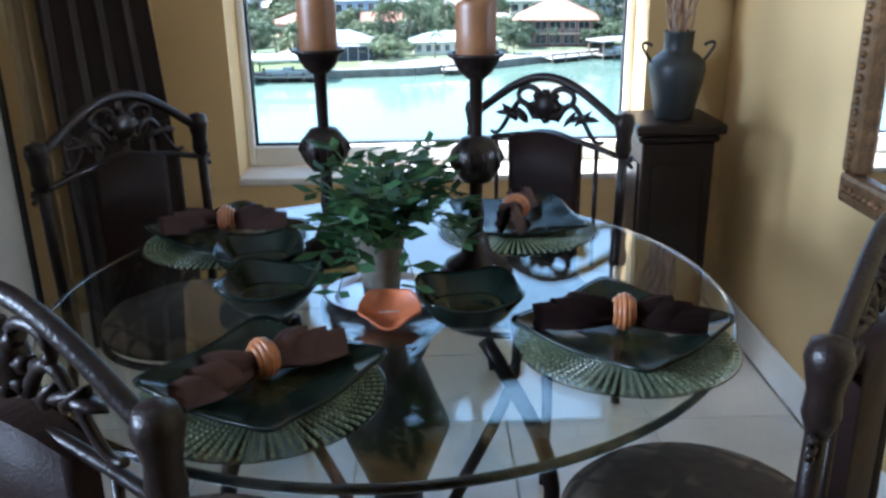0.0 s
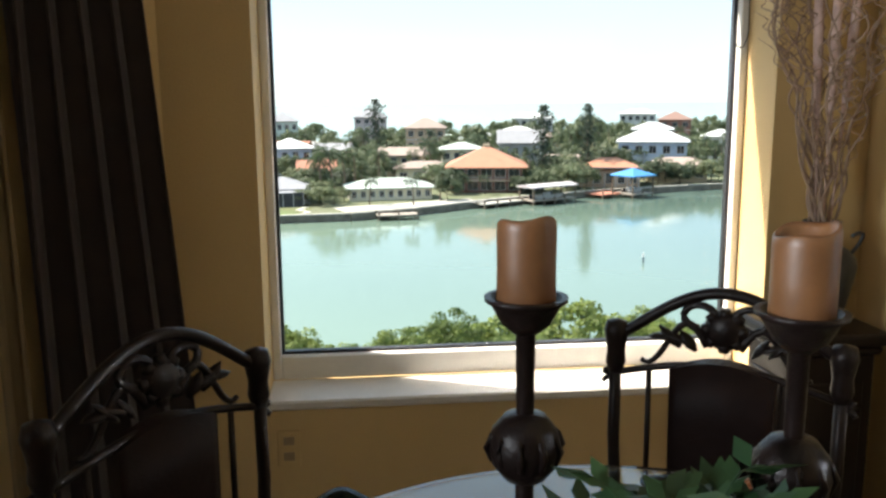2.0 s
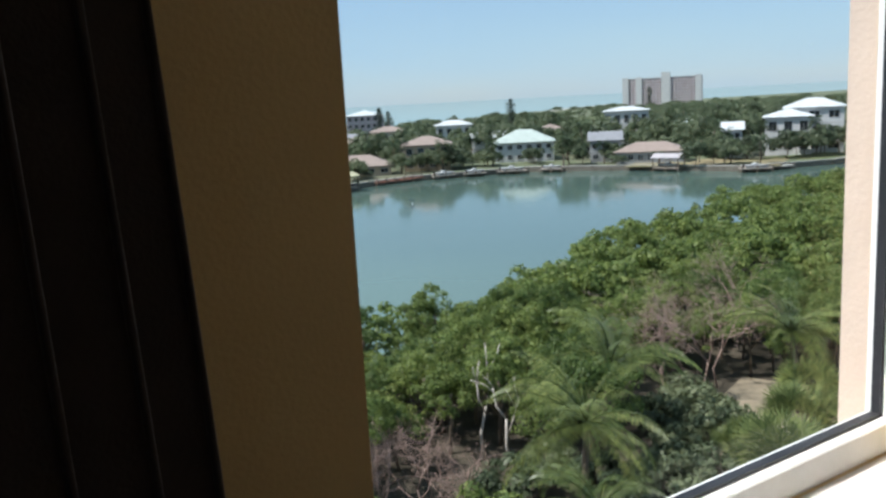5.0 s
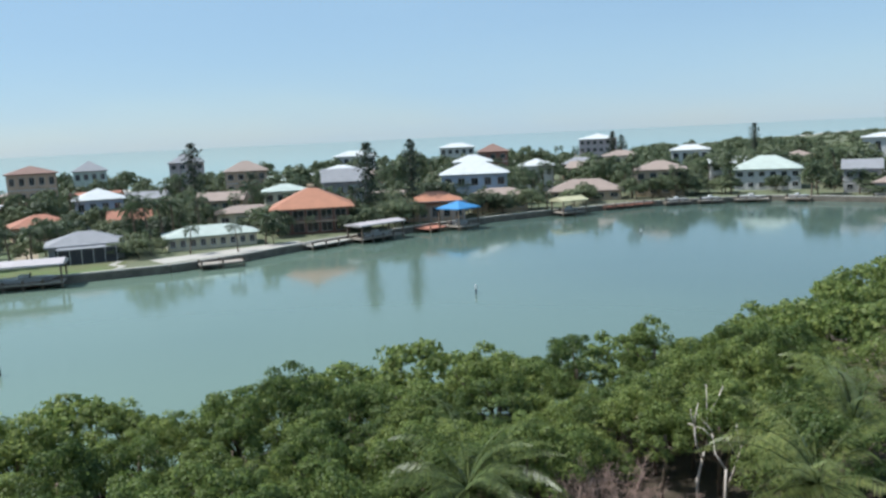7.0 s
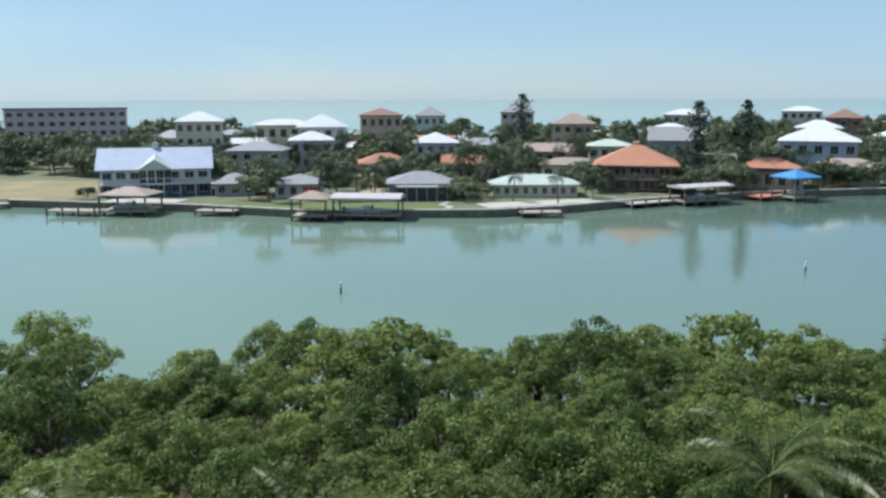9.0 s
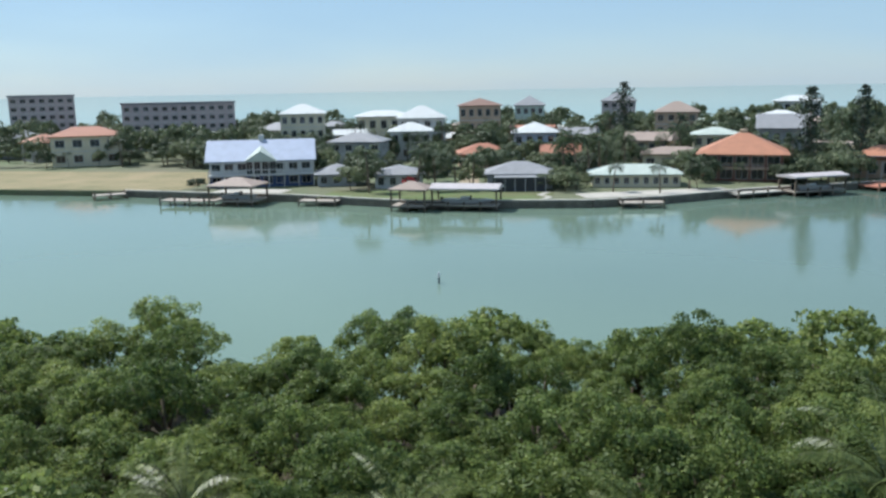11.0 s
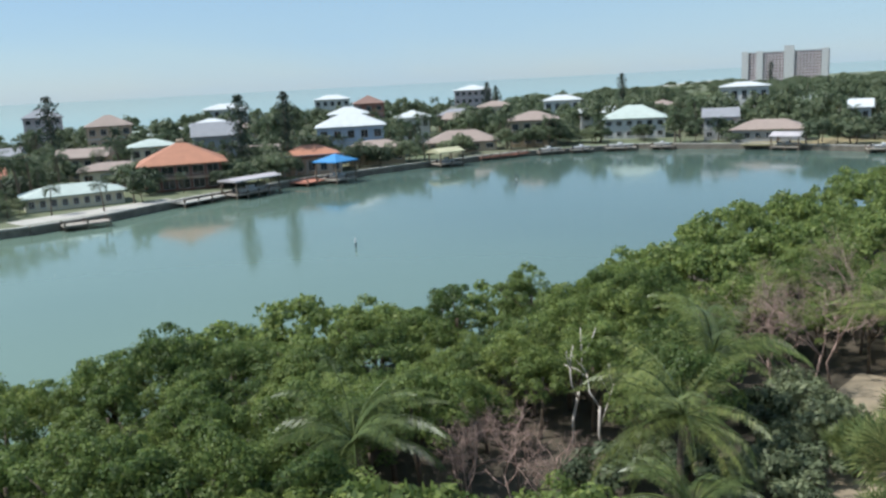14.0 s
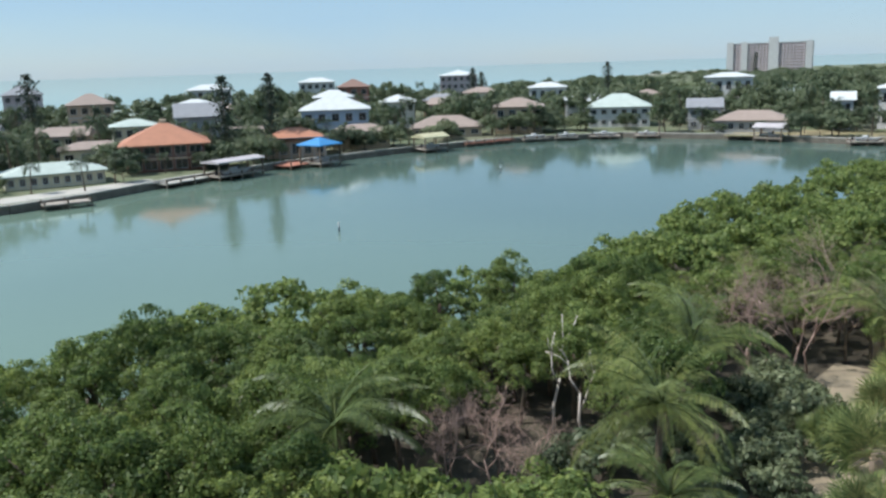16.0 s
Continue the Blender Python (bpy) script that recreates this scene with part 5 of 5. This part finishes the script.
pm, pl, nk, rg, bw_ = placemat(), plate(), napkin(3), ring_(), bowl()
SET = [(1.09, -1.90, 43, -8), (0.47, -2.05, 57, 38), (0.245, -1.285, 45, 6), (0.965, -1.235, 8, 75)]
for i, (x, y, rz, nz) in enumerate(SET):
    for src, z, a, dx, dy in ((pm, TZ, 0, 0, -0.025), (pl, TZ + 0.0055, rz, 0, 0), (nk, TZ + 0.018, nz, 0, 0), (rg, TZ + 0.019, nz, 0, 0)):
        m = pose(x + dx, y + dy, z, 0, 0, a)
        if i == 0:
            src.matrix_world = m
        else:
            copy_thing(src, m)
for i, (x, y, rz) in enumerate(((0.815, -1.825, 8), (0.43, -1.745, -10), (0.375, -1.555, 12))):
    m = pose(x, y, TZ + 0.0005, 0, 0, rz)
    if i:
        copy_thing(bw_, m)
    else:
        bw_.matrix_world = m


# candle stands
def stand(lbl):
    o = thing("candle_stand", lbl, "candle holder", "candle stands")
    part("base", lathe([(0, 0), (0.078, 0), (0.08, 0.010), (0.066, 0.02), (0.068, 0.028), (0.035, 0.05), (0.022, 0.085), (0.016, 0.10), (0, 0.10)], 32), "iron", o)
    part("stem", lathe([(0.013, 0.095), (0.017, 0.13), (0.013, 0.17), (0.014, 0.225), (0.0125, 0.30), (0.014, 0.425), (0.02, 0.43), (0, 0.431)], 20), "iron", o)
    b = lathe([(0, 0.203), (0.03, 0.21), (0.047, 0.232), (0.052, 0.256), (0.047, 0.28), (0.03, 0.302), (0, 0.31)], 24)
    for k in range(10):
        a = k * 0.6283
        part("rib", tube(arc(7, lambda u: (0.054 * math.sin(u * 3.1416) * math.cos(a), 0.054 * math.sin(u * 3.1416) * math.sin(a), 0.205 + 0.104 * u)), 0.0055, 6), "iron", o)
    part("medallion_ball", b, "iron", o, "ribbed bronze ball")
    part("cup", lathe([(0, 0.42), (0.018, 0.422), (0.034, 0.436), (0.043, 0.452), (0.048, 0.462), (0.057, 0.468), (0.058, 0.474), (0.05, 0.474), (0.044, 0.466), (0, 0.464)], 28), "iron", o)
    return o


def candle(seed):
    rng = random.Random(seed)
    o = thing("pillar_candle", "honey-coloured pillar candle with a melted uneven rim", "candle", "pillar candles")
    bm = bmesh.new()
    n, rings = 36, []
    dip = rng.uniform(0, 6)
    for r, z in ((0.001, 0), (0.039, 0), (0.041, 0.004), (0.0405, 0.05), (0.041, 0.10), (0.040, 0.112), (0.037, 0.115), (0.033, 0.108), (0.028, 0.094), (0.001, 0.09)):
        rings.append([bm.verts.new((r * math.cos(2 * math.pi * i / n), r * math.sin(2 * math.pi * i / n), z + (0.008 * math.sin(2 * math.pi * i / n + dip) + 0.003 * math.sin(6 * math.pi * i / n) if z > 0.099 else 0))) for i in range(n)])
    for a, b in zip(rings, rings[1:]):
        for i in range(n):
            bm.faces.new((a[i], a[(i + 1) % n], b[(i + 1) % n], b[i])).smooth = True
    part("wax", bm, "wax", o)
    part("wick", tube([(0, 0, 0.088), (0.002, 0, 0.1), (0.005, 0, 0.106)], 0.0013, 6), "black", o)
    return o


for i, (x, y) in enumerate(((0.516, -1.44), (0.845, -1.566))):
    s = stand("dark bronze candle stand with a ribbed ball on the glass table")
    s.matrix_world = pose(x, y, TZ + 0.0003)
    k = candle(5 + i)
    k.matrix_world = pose(x, y, TZ + 0.4645, 0, 0, 40 + 150 * i)

# potted plant, tray and terracotta dish
PX, PY = 0.645, -1.70
tray = thing("serving_tray", "pale silver oval tray under the plant pot", "tray", "", pose(PX + 0.01, PY + 0.015, TZ + 0.0003))
bm = lathe([(0, 0), (0.11, 0), (0.128, 0.012), (0.13, 0.014), (0.126, 0.015), (0.108, 0.004), (0, 0.004)], 48)
bmesh.ops.scale(bm, vec=(1, 0.85, 1), verts=bm.verts)
part("dish", bm, "tray", tray)
dish = thing("terracotta_dish", "orange terracotta leaf-shaped dish in front of the plant", "dish", "", pose(PX + 0.02, PY - 0.10, TZ + 0.006, 14, 0, 0))
part("leaf", wavy_square(0.062, 0.016, 0.012, inner=0.5, square=1.7), "terra", dish)
pot = thing("potted_plant", "small dark pot with a bushy green leafy houseplant", "plant", "", pose(PX, PY, TZ + 0.0046))
part("pot", lathe([(0, 0), (0.034, 0), (0.036, 0.01), (0.044, 0.09), (0.05, 0.13), (0.053, 0.132), (0.053, 0.142), (0.047, 0.142), (0.045, 0.12), (0, 0.118)], 32), "pot", pot)
rng = np.random.default_rng(44)
stems = bmesh.new()
C, U, V = [], [], []
for k in range(52):
    a, sp, hh = rng.uniform(0, 6.283), rng.uniform(0.03, 0.19), rng.uniform(0.06, 0.20)
    drop = max(0.0, sp - 0.11) * 1.5
    pts = arc(8, lambda u: (sp * u * math.cos(a), sp * u * math.sin(a), 0.12 + hh * math.sin(u * 1.7) - drop * u * u))
    tube(pts, [0.0022 - 0.0012 * i / 7 for i in range(8)], 5, stems)
    for i in range(2, 8):
        for s in (-1, 1):
            p = np.array(pts[i])
            d = np.array([math.cos(a + s * rng.uniform(0.3, 1.3)), math.sin(a + s * rng.uniform(0.3, 1.3)), rng.uniform(-0.35, 0.55)])
            d /= np.linalg.norm(d)
            L = rng.uniform(0.018, 0.034)
            w = np.cross(d, np.array([rng.normal() * 0.4, rng.normal() * 0.4, 1.0]))
            w /= np.linalg.norm(w)
            C.append(p + d * L), U.append(d * L), V.append(w * L * 0.85)
tagged(part("stem_cluster", stems, "leaf", pot), kind="stuff")
p, f = quads(np.array(C), np.array(U), np.array(V))
fo = new("foliage", fast_mesh("foliage", p, f, "leaf"))
fo.parent = pot
tagged(fo, kind="stuff")

# pedestal, vase, branches
QX, QY = 1.645, -0.205
ped = thing("pedestal", "tall dark wooden pedestal stand in the corner", "pedestal", "", pose(QX, QY, 0))
part("body", box(-0.13, 0.13, -0.13, 0.13, 0.06, 0.76, 0.006), "wood", ped)
for rz in (0, 90, 180, 270):
    part("panel", box(-0.095, 0.095, -0.137, -0.1305, 0.14, 0.68, 0.003, m=pose(0, 0, 0, 0, 0, rz)), "wood", ped)
part("plinth", box(-0.15, 0.15, -0.15, 0.15, 0, 0.06, 0.01), "wood", ped)
part("moulding", box(-0.146, 0.146, -0.146, 0.146, 0.761, 0.79, 0.01), "wood", ped)
part("cap", box(-0.162, 0.162, -0.162, 0.162, 0.7905, 0.83, 0.012, seg=2), "wood", ped)
vase = thing("amphora_vase", "slate-dark clay vase with two loop handles on the pedestal", "vase", "", pose(QX + 0.005, QY - 0.015, 0.8303))
part("body", lathe([(0, 0), (0.066, 0), (0.07, 0.008), (0.078, 0.06), (0.094, 0.13), (0.102, 0.175), (0.096, 0.205), (0.072, 0.228), (0.052, 0.24), (0.05, 0.255), (0.052, 0.30), (0.056, 0.308), (0.05, 0.31), (0.046, 0.30), (0.044, 0.25), (0, 0.24)], 40), "vase", vase)
for s in (-1, 1):
    part("handle", tube(arc(14, lambda u: (s * (0.088 + 0.042 * math.sin(u * 3.0)), 0, 0.195 + 0.095 * math.sin(u * 1.75) - 0.03 * u * u)), 0.0058, 8), "vase", vase)
br = thing("curly_branches", "tall bunch of curly willow twigs and pale plumes in the vase", "branches", "", pose(QX + 0.005, QY - 0.015, 1.075))
rb = random.Random(12)
for k in range(17):
    a, out, L = rb.uniform(0, 6.283), rb.uniform(0.07, 0.36), rb.uniform(0.65, 1.15)
    out = min(out, 0.21) if math.sin(a) > 0.2 or math.cos(a) > 0.3 else out
    ph, fq = rb.uniform(0, 6), rb.uniform(17, 31)

    def tw_(u, a=a, out=out, L=L, ph=ph, fq=fq):
        w = 0.036 * (0.25 + u ** 0.6) * (1 - 0.25 * u)
        return (0.02 * math.cos(a) + out * u ** 1.3 * math.cos(a) + w * math.sin(fq * u + ph), 0.02 * math.sin(a) + out * u ** 1.3 * math.sin(a) + w * math.cos(fq * u * 0.8 + ph), L * u)
    bm = tube(arc(60, tw_), [0.0045 - 0.0028 * i / 59 for i in range(60)], 6)
    for j in range(7):
        u0 = rb.uniform(0.25, 0.9)
        b0, q, d = Vector(tw_(u0)), rb.uniform(0, 6.28), rb.uniform(0.06, 0.16)
        tube(arc(12, lambda u: b0 + Vector((d * u * math.cos(q) * 0.7 + 0.018 * math.sin(u * 11), d * u * math.sin(q) * 0.6 + 0.014 * math.cos(u * 10) - 0.014, d * u * 0.9))), [0.0024 - 0.0016 * i / 11 for i in range(12)], 5, bm)
    part("twig", bm, "twig", br)
for k in range(6):
    a = k * 1.05
    part("plume", tube(arc(16, lambda u: (0.02 * math.cos(a) + 0.05 * u * math.cos(a), 0.02 * math.sin(a) + 0.05 * u * math.sin(a), 0.95 * u)), [0.003 if i < 5 else 0.012 * math.sin((i - 4) / 11.5 * 3.1) + 0.002 for i in range(16)], 7), "feather", br, "dried pale pink plume")

# curtain on the slanted wall
cur = thing("curtain", "dark brown velvet curtain with tan lining, hanging in folds", "curtain", "", A45)


def curtain_sheet(s0, s1, off, amp, waves, material, flare, name):
    bm = bmesh.new()
    rows = []
    n, mz = 90, 26
    for j in range(mz + 1):
        z = 0.03 + (CEIL - 0.12) * j / mz
        fl = flare * max(0.0, 1 - z / 2.1)
        row = []
        for i in range(n + 1):
            u = i / n
            s = s0 - fl * (1 - u) + (s1 - s0) * u
            ph = u * waves * 6.283 + 0.5 * math.sin(z * 1.3 + u * 4)
            row.append((s + 0.012 * math.sin(ph * 2), off + amp * (0.6 + 0.4 * (1 - z / 2.7)) * math.sin(ph)))
        rows.append([bm.verts.new((x, yy, z)) for x, yy in row])
    for a, b in zip(rows, rows[1:]):
        for i in range(n):
            bm.faces.new((a[i], a[i + 1], b[i + 1], b[i])).smooth = True
    bmesh.ops.solidify(bm, geom=bm.faces[:], thickness=0.004)
    return part(name, bm, material, cur)


curtain_sheet(0.125, 0.47, 0.10, 0.035, 4.5, "curtain", 0.15, "drape")
curtain_sheet(0.49, 0.56, 0.09, 0.02, 1.5, "lining", 0.0, "lining")
part("rod", tube([(-0.0, 0.11, 2.72), (1.7, 0.11, 2.72)], 0.014, 10), "iron", cur)
for x in (0.08, 1.6):
    part("bracket", box(x - 0.012, x + 0.012, 0.0005, 0.10, 2.70, 2.74, 0.003), "iron", cur)

# framed mirror on the side wall
mir = thing("wall_mirror", "large mirror in a dark carved gilt frame on the ochre wall", "mirror", "", pose(WR, 0, 0))
y0, y1, z0, z1 = -2.05, -1.06, 0.755, 1.95
for a in ((y0, y1, z0, z0 + 0.085), (y0, y1, z1 - 0.085, z1), (y0, y0 + 0.085, z0 + 0.0855, z1 - 0.0855), (y1 - 0.085, y1, z0 + 0.0855, z1 - 0.0855)):
    bm = box(-0.045, -0.0005, a[0], a[1], a[2], a[3], 0.014, seg=2)
    ln_ = max(a[1] - a[0], a[3] - a[2])
    for k in range(int(ln_ / 0.03)):
        t = (k + 0.5) * 0.03
        c = (-0.046, a[0] + t, (a[2] + a[3]) / 2) if a[1] - a[0] > 0.2 else (-0.046, (a[0] + a[1]) / 2, a[2] + t)
        lathe([(0, -0.011), (0.010, -0.006), (0.013, 0), (0.010, 0.006), (0, 0.011)], 8, bm, c)
    part("frame_rail", bm, "gold", mir)
part("mirror_glass", box(-0.018, -0.006, y0 + 0.08, y1 - 0.08, z0 + 0.08, z1 - 0.08), "mirror", mir)
outlet = thing("wall_outlet", "ochre painted socket plate on the wall under the window", "outlet", "", pose(0.055, -0.0005, 0.42))
part("cover", box(-0.036, 0.036, -0.006, 0, -0.058, 0.058, 0.002), "wall", outlet)
for z in (-0.026, 0.026):
    part("socket", box(-0.017, 0.017, -0.0085, -0.0062, z - 0.014, z + 0.014, 0.002), "lining", outlet)

# ---- floor tiles ----
bm = box(-0.228, 0.228, -0.228, 0.228, -0.0055, 0.0, 0.0018)
tm = bpy.data.meshes.new("tile")
bm.to_mesh(tm)
bm.free()
tm.materials.append(M["tile"])
for i in range(9):
    for j in range(13):
        x, y = WR - 0.25 - 0.46 * i, -0.25 - 0.46 * j
        if (x + 0.27) - y * -1 < -0.35 - 0 and y > -2.1 and x < -0.27 + y * 1.0 - 0.3:
            continue
        t = new("tile", tm)
        t.parent = floor
        t.location = (x, y, 0)
